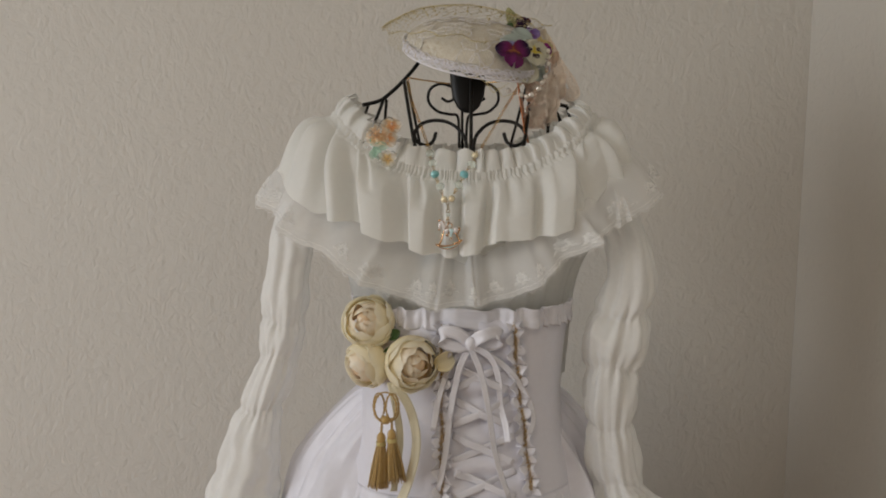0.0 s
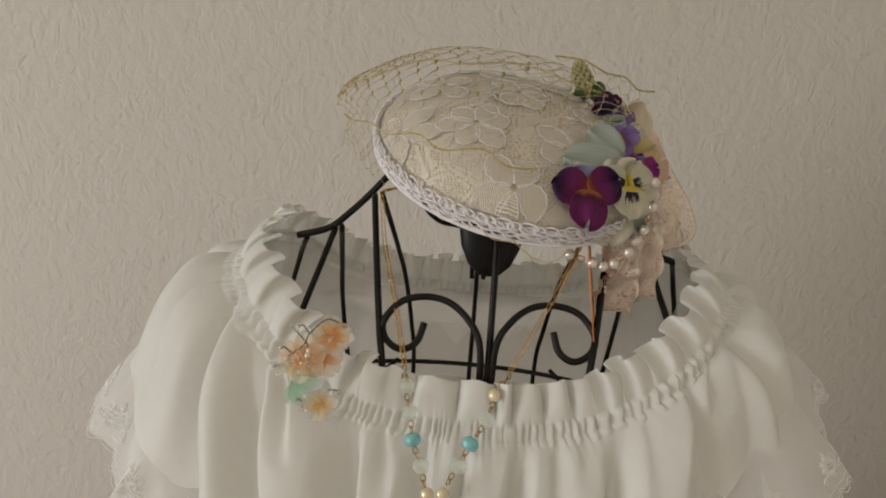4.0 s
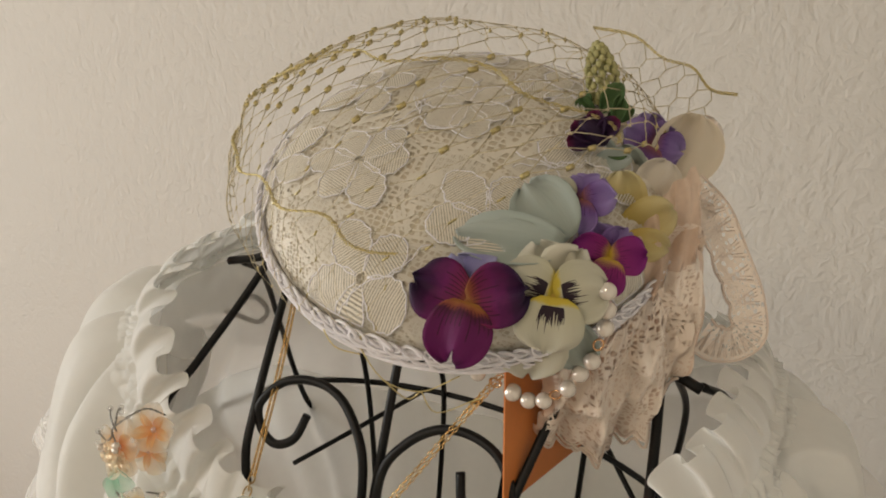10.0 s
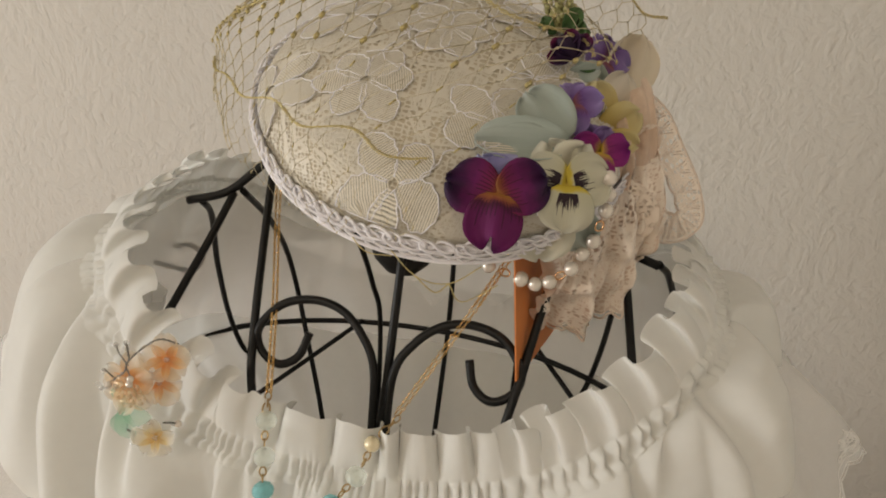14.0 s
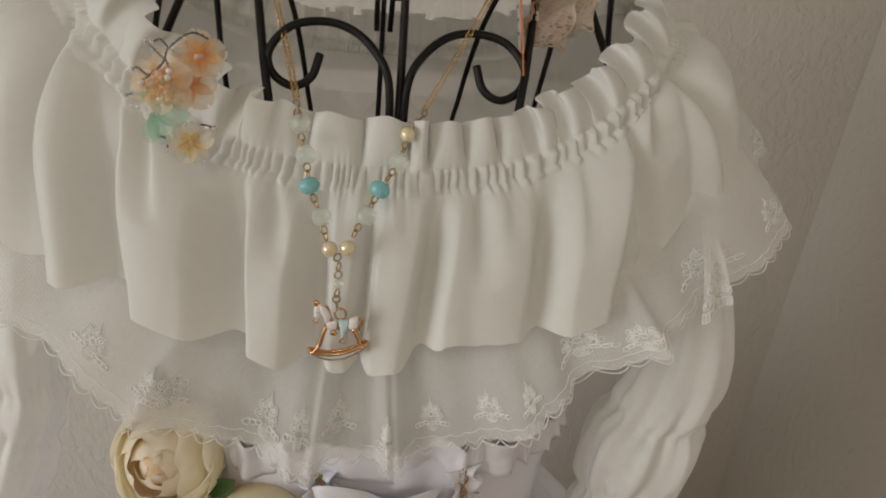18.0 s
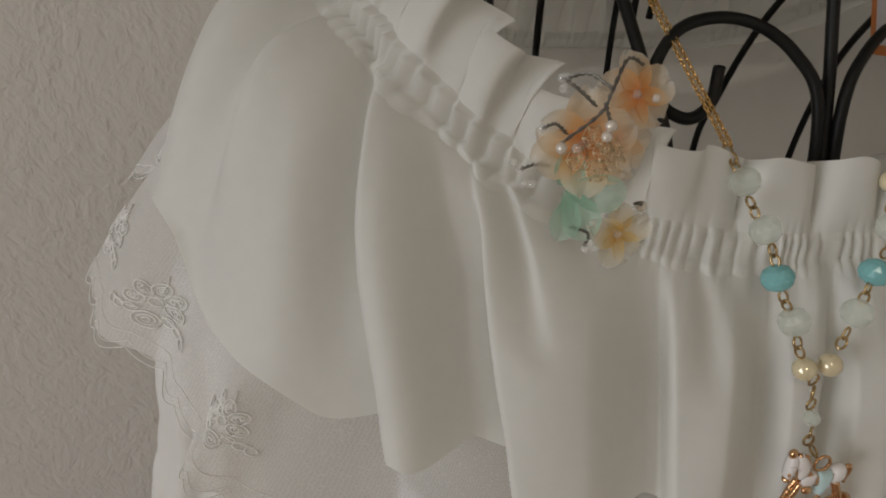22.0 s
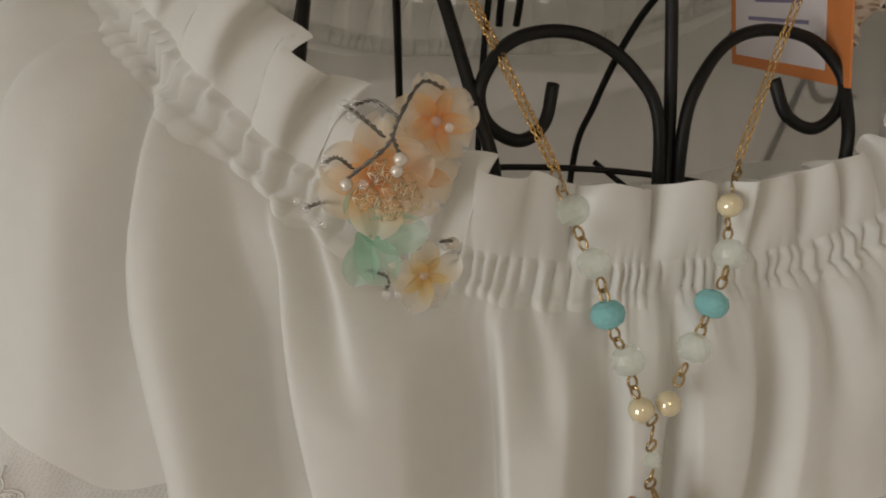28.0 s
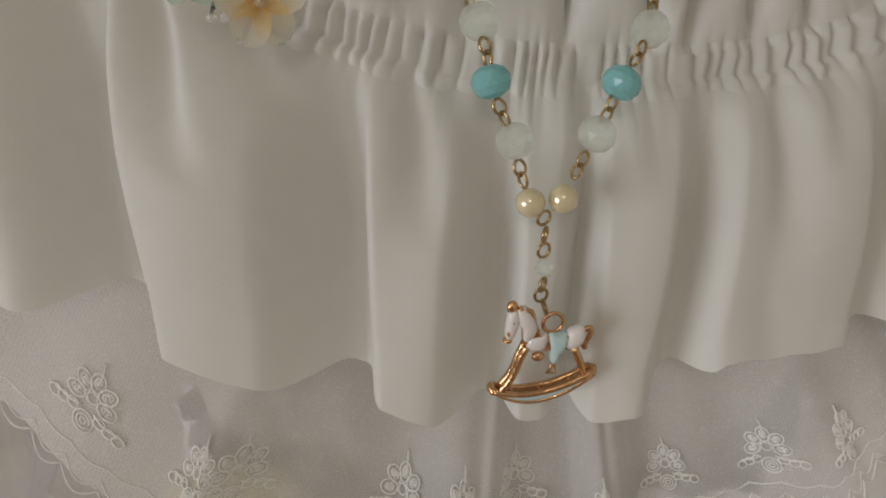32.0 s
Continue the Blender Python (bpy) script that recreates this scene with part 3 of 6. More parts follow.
    bar("pole", [(m, CY + 0.02, 1.0), (m, CY + 0.02, 0.02)], 0.011, 2, 12)
    for th in range(0, 180, 30):
        c, k = math.cos(radians(th)), math.sin(radians(th))
        bar("spoke", [(m - 0.085 * c, CY - 0.065 * k, 1.0), (m, CY + 0.02, 1.0), (m + 0.085 * c, CY + 0.065 * k, 1.0)], 0.0016, 4, 6)
    vs = [(m + 0.17 * math.cos(i * math.pi / 20), CY + 0.02 + 0.17 * math.sin(i * math.pi / 20), z) for z in (0, 0.022) for i in range(40)]
    part("base_plate", Geo().add(vs, [tuple(reversed(range(40))), tuple(range(40, 80))] + [(i, (i + 1) % 40, 40 + (i + 1) % 40, 40 + i) for i in range(40)]), BLACK_WIRE, top, "round black base", smooth=False)


dress_form()

# ---- the blouse ----


def sp(v, e):
    return math.copysign(abs(v) ** e, v)


def ring_xy(th, a, bf, bb, e=0.86):
    """Plan of the body: th from the front, positive to +x."""
    s, c = math.sin(th), math.cos(th)
    b = bf if c > 0 else bb
    return CX + a * sp(s, e), CY - b * sp(c, e)


def oval(th, a, bf, bb, n=3.0):
    """A squarish oval round the form, by the true angle th from the front."""
    si, co = math.sin(th), math.cos(th)
    r = (abs(si / a) ** n + abs(co / (bf if co > 0 else bb)) ** n) ** (-1 / n)
    return CX + r * si, CY - r * co


def angle_of(x, y):
    return math.atan2(x - CX, CY - y)


def gather_xy(th):
    return oval(th, 0.139, 0.086, 0.114, 3.0)


def gather_z(th):
    x, y = gather_xy(th)
    k = min(1.0, abs(x - CX) / 0.139)
    return 1.2445 + 0.064 * k ** 2.6 + (0.014 * max(0.0, -math.cos(th)) ** 2)


# hem of the flounce: plan and height of its corners, round the front from one shoulder to the other
HEM = [(-0.176, 0.830, 1.250), (-0.172, 0.757, 1.2505), (-0.150, 0.738, 1.227), (-0.112, 0.705, 1.203), (-0.093, 0.6965, 1.196), (-0.074, 0.696, 1.190), (-0.045, 0.688, 1.179), (-0.020, 0.688, 1.171), (0.004, 0.688, 1.167), (0.041, 0.684, 1.1734), (0.055, 0.683, 1.184), (0.099, 0.695, 1.186), (0.141, 0.702, 1.201), (0.172, 0.735, 1.240), (0.195, 0.765, 1.256), (0.205, 0.80, 1.262)]
HEM_TH = [angle_of(x, y) for x, y, z in HEM]


def hem_z(th):
    t = math.remainder(th, 2 * math.pi)
    return float(np.interp(t, HEM_TH, [z for x, y, z in HEM], left=1.250 - 0.01 * min(1, max(0, -t - 1.6)), right=1.262 - 0.02 * min(1, max(0, t - 1.6))))


# raised panels of the flounce between its sunken folds: left and right edge at the gathers, then at the hem, and how far it stands out
def panel_at(xl0, xr0, yl0, yr0, xl1, xr1, yl1, yr1, up):
    return angle_of(xl0, yl0), angle_of(xr0, yr0), angle_of(xl1, yl1), angle_of(xr1, yr1), up


PANELS = [panel_at(-0.122, -0.113, 0.850, 0.767, -0.185, -0.117, 0.850, 0.707, 0.95),
          panel_at(-0.112, -0.100, 0.765, 0.750, -0.116, -0.102, 0.705, 0.699, 1.10),
          panel_at(-0.0945, -0.041, 0.741, 0.731, -0.087, -0.0455, 0.696, 0.690, 1.18),
          panel_at(-0.0355, -0.0035, 0.731, 0.729, -0.0395, -0.0085, 0.690, 0.688, 1.05),
          panel_at(0.000, 0.021, 0.729, 0.729, -0.004, 0.016, 0.688, 0.686, 0.80),
          panel_at(0.0195, 0.0475, 0.729, 0.729, 0.0145, 0.0430, 0.686, 0.684, 1.12),
          panel_at(0.0515, 0.094, 0.730, 0.735, 0.0465, 0.099, 0.684, 0.695, 0.95),
          panel_at(0.098, 0.128, 0.737, 0.755, 0.101, 0.142, 0.695, 0.702, 1.1),
          panel_at(0.140, 0.158, 0.765, 0.800, 0.172, 0.199, 0.733, 0.780, 1.15)]
rnd = random.Random(5)
th_ = PANELS[-1][1] + 0.06
while th_ < 2 * math.pi + PANELS[0][0] - 0.30:
    wide_ = rnd.uniform(0.24, 0.40)
    PANELS.append((th_, th_ + wide_ - 0.06, th_ + 0.01, th_ + wide_ - 0.05, rnd.uniform(0.8, 1.1)))
    th_ += wide_
# hollows that run down from the gathers into a panel: place at the top, at the end, length, depth in millimetres
HOLLOWS = [(-0.079, -0.072, 0.42, 5.0), (-0.060, -0.052, 0.22, 2.0), (-0.024, -0.021, 0.40, 3.0), (-0.014, -0.013, 0.25, 2.0), (0.006, 0.008, 0.25, 1.8), (0.017, 0.018, 0.34, 2.0), (0.066, 0.068, 0.55, 3.2), (0.078, 0.080, 0.30, 2.2), (0.110, 0.116, 0.50, 2.6), (0.147, 0.160, 0.55, 4.5), (0.153, 0.178, 0.45, 4.0)]


# long soft dips of the shoulder puffs: angle at the gathers and at the hem, half width, depth in millimetres
DIPS = [(-1.62, -1.58, 0.085, 4.5), (-1.36, -1.25, 0.075, 5.5), (-1.19, -0.99, 0.05, 4.0), (0.98, 0.92, 0.05, 3.5), (1.20, 1.16, 0.06, 5.0), (1.50, 1.46, 0.08, 4.5), (1.85, 1.80, 0.09, 5.0), (-1.95, -1.90, 0.09, 5.0)]


def step(x):
    x = min(1.0, max(0.0, x))
    return x * x * (3 - 2 * x)


def fold(th, v):
    """How far the cloth stands out at th (0 in a sunken fold, about 1 on a panel), and how near it is to a panel's right (+) or left (-) edge."""
    t = math.remainder(th, 2 * math.pi)
    best, edge = 0.0, 0.0
    e = v ** 0.62
    for l0, r0, l1, r1, up in PANELS:
        l, r = l0 + (l1 - l0) * e, r0 + (r1 - r0) * e
        for q in (t, t + 2 * math.pi):
            if l - 0.03 < q < r + 0.03:
                wl, wr = min(0.060, (r - l) * 0.4), min(0.105, (r - l) * 0.5)     # the left edge turns sharply, the right one falls off slowly
                f = step((q - l) / wl + 0.15) * step((r - q) / wr + 0.10) * up
                f *= 0.86 + 0.14 * math.sin(math.pi * min(1, max(0, (q - l) / (r - l))))
                if f > best:
                    best = f
                    edge = math.exp(-((r - q) / 0.05) ** 2) - math.exp(-((q - l) / 0.05) ** 2)
    return best, edge


def waver(x, seed, f=1.0):
    return noise.noise(Vector((x * f, seed * 3.7, seed * 1.3)))


def turn_noise(th, seed, f):
    """Smooth noise that closes round the body."""
    return noise.noise(Vector((math.cos(th) * f, math.sin(th) * f, seed * 5.1)))


def pucker(th):
    """The tight gathers of the elastic, about 4 mm apart."""
    return 2 * abs(math.sin(th * 85 - 7.5 * math.sin(2 * th) + 5.5 * turn_noise(th, 3, 6))) ** 0.6 - 1.3 + 0.3 * math.sin(th * 97 + 7 * turn_noise(th, 5, 5))


def flounce(u, v):
    th = 2 * math.pi * u
    s, c = math.sin(th), math.cos(th)
    gx, gy = gather_xy(th)
    hx, hy = oval(th, 0.200 if s < 0 else 0.181, 0.1225, 0.140)
    k = v ** 0.62
    f, edge = fold(th, v)
    t = math.remainder(th, 2 * math.pi)
    deep = math.exp(-((t + 0.90) / 0.20) ** 2) + 0.35 * s * s          # the wide sunken fold beside the brooch, and those of the shoulders
    side = s * s * (1 if c > -0.2 else 0.6)
    z = gather_z(th) + (hem_z(th) - gather_z(th)) * v + 0.020 * math.sin(math.pi * min(v * 1.05, 1)) * side ** 2
    out = Vector((s, -c, 0))
    depth = 0.0006 + (0.0105 + 0.0065 * min(1, deep)) * min(1.0, v * 1.9) ** 0.8
    dent = 0.0
    for x0, x1, reach, mm in HOLLOWS:
        q = v / reach
        if c > 0 and q < 1.3:
            w = 0.0026 + 0.0038 * min(1, q)
            x = gx + (hx - gx) * k - (x0 + (x1 - x0) * q)
            if abs(x) < 3 * w:
                dent -= mm * 0.001 * math.exp(-(x / w) ** 2) * math.sin(math.pi * min(1, (q + 0.12) / 1.3)) ** 0.8
    dip = 0.0
    for a0, a1, w, mm in DIPS:
        x = (t - a0 - (a1 - a0) * k) / (w * (0.40 + 0.45 * v))
        if abs(x) < 2.5:
            dip += mm * 0.0020 * math.exp(-x * x) * math.sin(math.pi * min(1, 0.10 + v * 0.72))
    ribs = 0.55 + 0.9 * turn_noise(th, 8, 11)
    small = 0.0009 * math.exp(-v * 17) * pucker(th) * ribs
    soft = 0.0014 * math.sin(th * 26 + 4 * turn_noise(th, 6, 6)) * math.exp(-((v - 0.15) / 0.10) ** 2) * max(0.0, 0.3 + 1.5 * turn_noise(th, 17, 8))
    soft += 0.0024 * noise.noise(Vector((math.cos(th) * 7, math.sin(th) * 7, v * 1.2 + 4))) * min(1, v * 3)
    belly = 0.0032 * math.sin(math.pi * min(1, v * 1.15)) ** 1.2 * min(1.0, f) * max(c, 0)
    p = Vector((gx + (hx - gx) * k, gy + (hy - gy) * k, z)) + out * (depth * (f - 1.0) + dent + small + soft + belly - 0.5 * dip) - Vector((0, 0, 1.1 * dip))
    p += Vector((c, s, 0)) * ((0.0016 + 0.0022 * min(1, deep)) * min(1, v * 1.6) * edge * min(1.0, f))
    p.z += 0.0015 * turn_noise(th, 11, 14) * v * v + 0.003 * (1 - min(1, f)) * v
    return p


# tight turns of the neck frill: broad flat faces in front, a small loop beside the necklace, close ruffles round the rest
TURNS = [angle_of(x, 0.729) for x in (-0.060, -0.0415, -0.0125, 0.0125, 0.0335, 0.0425, 0.0600, 0.0760)]
rnd = random.Random(15)
while TURNS[-1] < TURNS[0] + 2 * math.pi - 0.19:
    TURNS.append(TURNS[-1] + rnd.uniform(0.105, 0.150))
TURNS.append(TURNS[0] + 2 * math.pi)


def frill(u, v):
    """The standing frill above the elastic: flat faces between tight turns, leaning in at the front and curled over at the sides."""
    th = 2 * math.pi * u
    s, c = math.sin(th), math.cos(th)
    x, y = gather_xy(th)
    rad = math.hypot(x - CX, y - CY)
    t = (th - TURNS[0]) % (2 * math.pi) + TURNS[0]
    i = min(len(TURNS) - 2, int(np.searchsorted(TURNS, t, side="right")) - 1)
    wide = (TURNS[i + 1] - TURNS[i]) * rad
    q = (t - TURNS[i]) / (TURNS[i + 1] - TURNS[i])
    d = (q if q < 0.5 else q - 1.0) * wide                              # distance to the nearest turn
    w = min(0.0030, wide * 0.24)
    pinch = math.exp(-(d / w) ** 2)
    out = Vector((s, -c, 0)).normalized()
    front = max(c, 0.0)
    tall = 0.0228 - (0.004 if s < 0 else 0.0075) * s * s + 0.002 * turn_noise(th, 21, 7)
    lean = 0.006 * front + 0.017 * s * s
    grow = v ** 0.8
    hump = 4 * q * (1 - q)
    odd = noise.noise(Vector((i * 3.7, 1.3, 8.1)))
    ws = step((abs(s) - (0.40 if s < 0 else 0.48)) / 0.22) if c > -0.3 else 1.0              # the sides wind like a ribbon
    face = 0.0034 * hump - 0.0100 * pinch + 0.0080 * odd * (q - 0.5) * min(1, wide / 0.014)
    wind = ((0.0056 if s < 0 else 0.0040) + 0.002 * odd) * math.sin(2 * math.pi * q)
    o = face + (wind - face) * ws
    if i == 4:
        o += 0.0035 * math.sin(math.pi * q)
    small = pucker(th) * 0.0011 * math.exp(-v * 14)
    p = Vector((x, y, gather_z(th) + 0.004 + tall * math.sin(1.35 * v) / 0.976)) + out * (grow * o + small - lean * v ** 1.3)
    p += Vector((c, s, 0)) * (grow * ((1 - ws) * -1.9 * d * pinch * (0.9 + 0.4 * odd) + ws * (-0.0042 * math.sin(4 * math.pi * q))))
    p.z += v * (1 - ws) * (0.0066 * (hump - 0.6) * min(1, wide / 0.012) - 0.0015 * pinch) + v * ws * 0.0016 * math.cos(2 * math.pi * q + 3 * odd)
    p += out * (0.0016 * front * (1 - ws) * v ** 4 * (0.5 + odd))
    return p


def elastic(u, v):
    """The shirred band: it follows the top of the flounce, then the foot of the frill."""
    th = 2 * math.pi * u
    s, c = math.sin(th), math.cos(th)
    p = flounce(u, 0.13 * (0.55 - v)) if v < 0.55 else frill(u, 0.30 * (v - 0.55))
    pl = pucker(th + 0.004 * math.sin(v * 5))
    rows = math.sin(math.pi * v * 4) ** 2
    out = Vector((s, -c, 0.8 * s * s)).normalized()
    e = math.sin(math.pi * v) ** 1.6
    return p + out * (-0.0003 + (0.0011 + 0.0013 * s * s) * e + (0.0008 + 0.0009 * s * s) * pl * e * (0.7 + 0.3 * rows) * (0.75 + 0.9 * turn_noise(th, 18, 9)) + 0.0003 * rows * e)


def lace_z(th):
    s = math.sin(th)
    return 1.122 + (0.108 * abs(s) ** 3.4 if s < 0 else 0.126 * s ** 2.3)


def lace(u, v):
    th = 2 * math.pi * u
    s, c = math.sin(th), math.cos(th)
    gx, gy = oval(th, 0.145, 0.082, 0.116)
    hx, hy = oval(th, 0.220 if s < 0 else 0.212, 0.130, 0.145)
    k = v ** (1.5 - 0.8 * s * s)
    z0 = gather_z(th) - 0.026
    z = z0 + (lace_z(th) - z0) * v + 0.010 * math.sin(math.pi * v) * s * s
    ph = th * 17 + 2.6 * turn_noise(th, 31, 2.5)
    out = Vector((s, -c, 0)).normalized()
    amp = 0.0065 * v ** 0.8
    p = Vector((gx + (hx - gx) * k, gy + (hy - gy) * k, z)) + out * (amp * math.sin(ph) + 0.002 * math.sin(2.7 * ph) * v - 0.004)
    p += Vector((c, s, 0)) * (0.004 * v * math.cos(ph))
    p.z += 0.004 * turn_noise(th, 33, 6) * v
    return p


def bodice(u, v):
    th = 2 * math.pi * u
    z = gather_z(th) + (1.03 - gather_z(th)) * v
    a = 0.136 + 0.028 * math.exp(-((z - 1.205) / 0.045) ** 2) - 0.022 * v + 0.002 * math.sin(th * 24 + 3 * turn_noise(th, 41, 4)) * (0.5 + v)
    bf = 0.086 + 0.010 * math.sin(math.pi * min(1, v * 1.2)) + 0.0018 * math.sin(th * 30 + 4 * turn_noise(th, 42, 4))
    x, y = ring_xy(th, a, bf, 0.116 - 0.028 * v + 0.0016 * math.sin(th * 26))
    return Vector((x, y, z))


def sleeve(side):
    """Centre line, half width and depth of the bishop sleeve, from shoulder to flared cuff, with gathered bands."""
    if side < 0:
        rows = [(-0.118, 1.275, 0.018), (-0.150, 1.215, 0.024), (-0.167, 1.159, 0.023), (-0.173, 1.11, 0.022), (-0.178, 1.064, 0.021), (-0.191, 1.02, 0.022), (-0.205, 0.979, 0.024), (-0.218, 0.93, 0.031), (-0.229, 0.878, 0.041), (-0.243, 0.80, 0.052)]
        bands = (1.085, 1.045, 0.985)
    else:
        rows = [(0.160, 1.275, 0.018), (0.186, 1.210, 0.023), (0.197, 1.144, 0.023), (0.185, 1.094, 0.030), (0.180, 1.037, 0.027), (0.181, 0.979, 0.025), (0.191, 0.920, 0.028), (0.209, 0.885, 0.046), (0.222, 0.80, 0.062)]
        bands = (1.105, 1.048, 0.985, 0.921)
    path = smooth_path([(x, z, w) for x, z, w in rows], 8)

    def fn(u, v):
        k = v * (len(path) - 1)
        i = min(int(k), len(path) - 2)
        q = path[i].lerp(path[i + 1], k - i)
        th = 2 * math.pi * u
        x, z, w = q
        puff = 1.0
        for b in bands:
            puff -= 0.16 * math.exp(-((z - b) / 0.006) ** 2)
            puff += 0.10 * math.exp(-((z - b - 0.028) / 0.018) ** 2)
        pleat = 1 + 0.06 * math.sin(th * 9 + 5 * waver(z * 18, 51 + side)) + 0.06 * math.sin(th * 4 + 1 + 7 * waver(z * 11, 53 + side)) + 0.10 * waver(z * 60 + 2 * math.cos(th), 55 + side)
        for b in bands:
            pleat += 0.09 * math.sin(th * 17 + b * 90) * math.exp(-(abs(z - b) / 0.016))
        r = w * puff * pleat
        zz = z + 0.004 * math.sin(th * 2 + z * 50)
        return Vector((x + r * math.sin(th), (0.797 if side < 0 else 0.797 - 0.045 * step((1.25 - z) / 0.10)) - 0.85 * r * math.cos(th) + (1.2 - z) * 0.02, zz))

    return sheet(fn, 72, 120, True, (0.16, 0.45))


def motif_lines():
    """Embroidered sprig in millimetres: a stem of petals over a scroll of leaves."""
    lines = []
    for k in range(5):                       # open petals of the flower
        a = radians(-100 + 50 * k)
        cx, cy = 5.2 * math.sin(a), 12 + 5.2 * math.cos(a)
        for w, h in ((1.1, 1.7), (0.5, 0.8)):
            lines.append([(cx + w * math.cos(t) * math.cos(a) + h * math.sin(t) * math.sin(a), cy - w * math.cos(t) * math.sin(a) + h * math.sin(t) * math.cos(a)) for t in [i * 2 * math.pi / 8 for i in range(9)]])
        lines.append([(cx + 2.3 * math.cos(t) * math.cos(a) + 3.1 * math.sin(t) * math.sin(a), cy - 2.3 * math.cos(t) * math.sin(a) + 3.1 * math.sin(t) * math.cos(a)) for t in [i * 2 * math.pi / 12 for i in range(13)]])
    lines.append([(1.7 * math.cos(t), 12 + 1.7 * math.sin(t)) for t in [i * 2 * math.pi / 10 for i in range(11)]])
    lines.append([(0, 16), (0.4, 20), (-0.3, 24)])
    for s in (-1, 1):
        lines.append([(s * (2 + 9 * t), 8 - 5 * t + 4 * t * t) for t in [i / 6 for i in range(7)]])
        for k in range(3):
            bx, by = s * (4.5 + 3.2 * k), 6.5 - 0.8 * k
            lines.append([(bx + 1.9 * math.cos(t), by + 1.5 * math.sin(t)) for t in [i * 2 * math.pi / 10 for i in range(11)]])
    for r in (3.2, 2.0, 0.9):                # rosette
        lines.append([(r * math.cos(t), 4.0 + r * math.sin(t)) for t in [i * 2 * math.pi / 12 for i in range(13)]])
    return lines


def blouse():
    top = thing("blouse", (CX, CY, 0.95), "white off-shoulder blouse with gathered flounces and sheer lace hem", "blouse")
    part("flounce", sheet(flounce, 1300, 46, True, (0.98, 0.085)), COTTON, top, "opaque white gathered flounce")
    part("neck_frill", sheet(frill, 1200, 18, True, (0.7, 0.024)), COTTON, top, "standing ruffled neck frill")
    part("elastic_band", sheet(elastic, 1800, 10, True, (0.7, 0.012)), COTTON, top, "finely gathered elastic neckline")
    part("yoke", sheet(lambda u, v: bodice(u, 0.3 * v), 260, 14, True, (0.7, 0.06)), VOILE, top, "thin voile yoke under the flounce")
    part("bodice", sheet(lambda u, v: bodice(u, 0.3 + 0.7 * v), 260, 28, True, (0.7, 0.14)), THIN_COTTON, top)
    lf = part("lace_flounce", sheet(lace, 620, 34, True, (1.1, 0.11)), TULLE, top, "sheer tulle flounce with embroidered hem")
    for s in (-1, 1):
        part("sleeve", sleeve(s), CHIFFON, top, "sheer bishop sleeve with gathered bands")
    # embroidered sprigs and the scalloped edge of the tulle
    total = 1.13
    base = motif_lines()
    r2 = random.Random(9)
    for k in range(40):
        u0 = (k + 0.7 * r2.random()) / 40
        if 0.30 < u0 < 0.70:
            continue
        g = Geo()
        sc, low = r2.uniform(0.62, 0.86), r2.uniform(0.004, 0.010)
        for ln in base:
            pts = []
            for mx, my in ln:
                uu, vv = u0 + mx * sc * 0.001 / total, 1 - (my * sc * 0.001 + low) / 0.105
                p = lace(uu % 1, max(0, vv))
                th = 2 * math.pi * uu
                pts.append(p + Vector((math.sin(th), -math.cos(th), 0)) * 0.0006)
            tube(g, pts, 0.00030, 4)
        part("embroidered_sprig", g, EMBROIDERY, lf)
    # a fold of the lace that hangs free below the shoulder
    ends = [Vector(p) for p in ((0.1705, 0.736, 1.2415), (0.1765, 0.744, 1.2420), (0.1665, 0.700, 1.1985), (0.1830, 0.703, 1.2060))]

    def tab(u, v):
        p = ends[0].lerp(ends[1], u).lerp(ends[2].lerp(ends[3], u), v)
        return p + Vector((0.3, -1, 0)).normalized() * (0.0022 * math.sin(u * 5 + 1) * (0.3 + v) + 0.002 * math.sin(math.pi * v)) + Vector((0, 0, -0.0010 * abs(math.sin(u * 15)) * v ** 8))

    tb = part("lace_tab", sheet(tab, 24, 40, False, (0.016, 0.045)), TULLE, lf, "hanging fold of embroidered lace")
    g = Geo()
    for ln in base:
        tube(g, [tab(min(1, max(0, 0.5 + mx * 0.048)), 0.97 - my * 0.021) + Vector((0.0001, -0.0005, 0)) for mx, my in ln], 0.00030, 4)
    for row in (0.86, 0.93, 1.0):
        tube(g, [tab(i / 40, row) for i in range(41)], 0.00035, 4)
    for i in range(11):
        tube(g, [tab(i / 10, 0.93), tab(i / 10, 1.0)], 0.00030, 4)
    part("embroidered_sprig", g, EMBROIDERY, tb)
    g = Geo()
    for row, r in ((0.0, 0.00028), (0.0022, 0.0002), (0.0050, 0.00024)):
        pts = []
        n = 1500
        for i in range(n):
            uu = i / n
            sc = abs(math.sin(uu * math.pi * 150)) * 0.0028
            p = lace(uu, 1 - (row - sc * (1 if row < 0.004 else 0.3)) / 0.105)
            pts.append(p)
        tube(g, pts, r, 4, closed=True)
    part("scalloped_edge", g, EMBROIDERY, lf, kind="stuff")


blouse()


# ---- the corset and the skirt ----


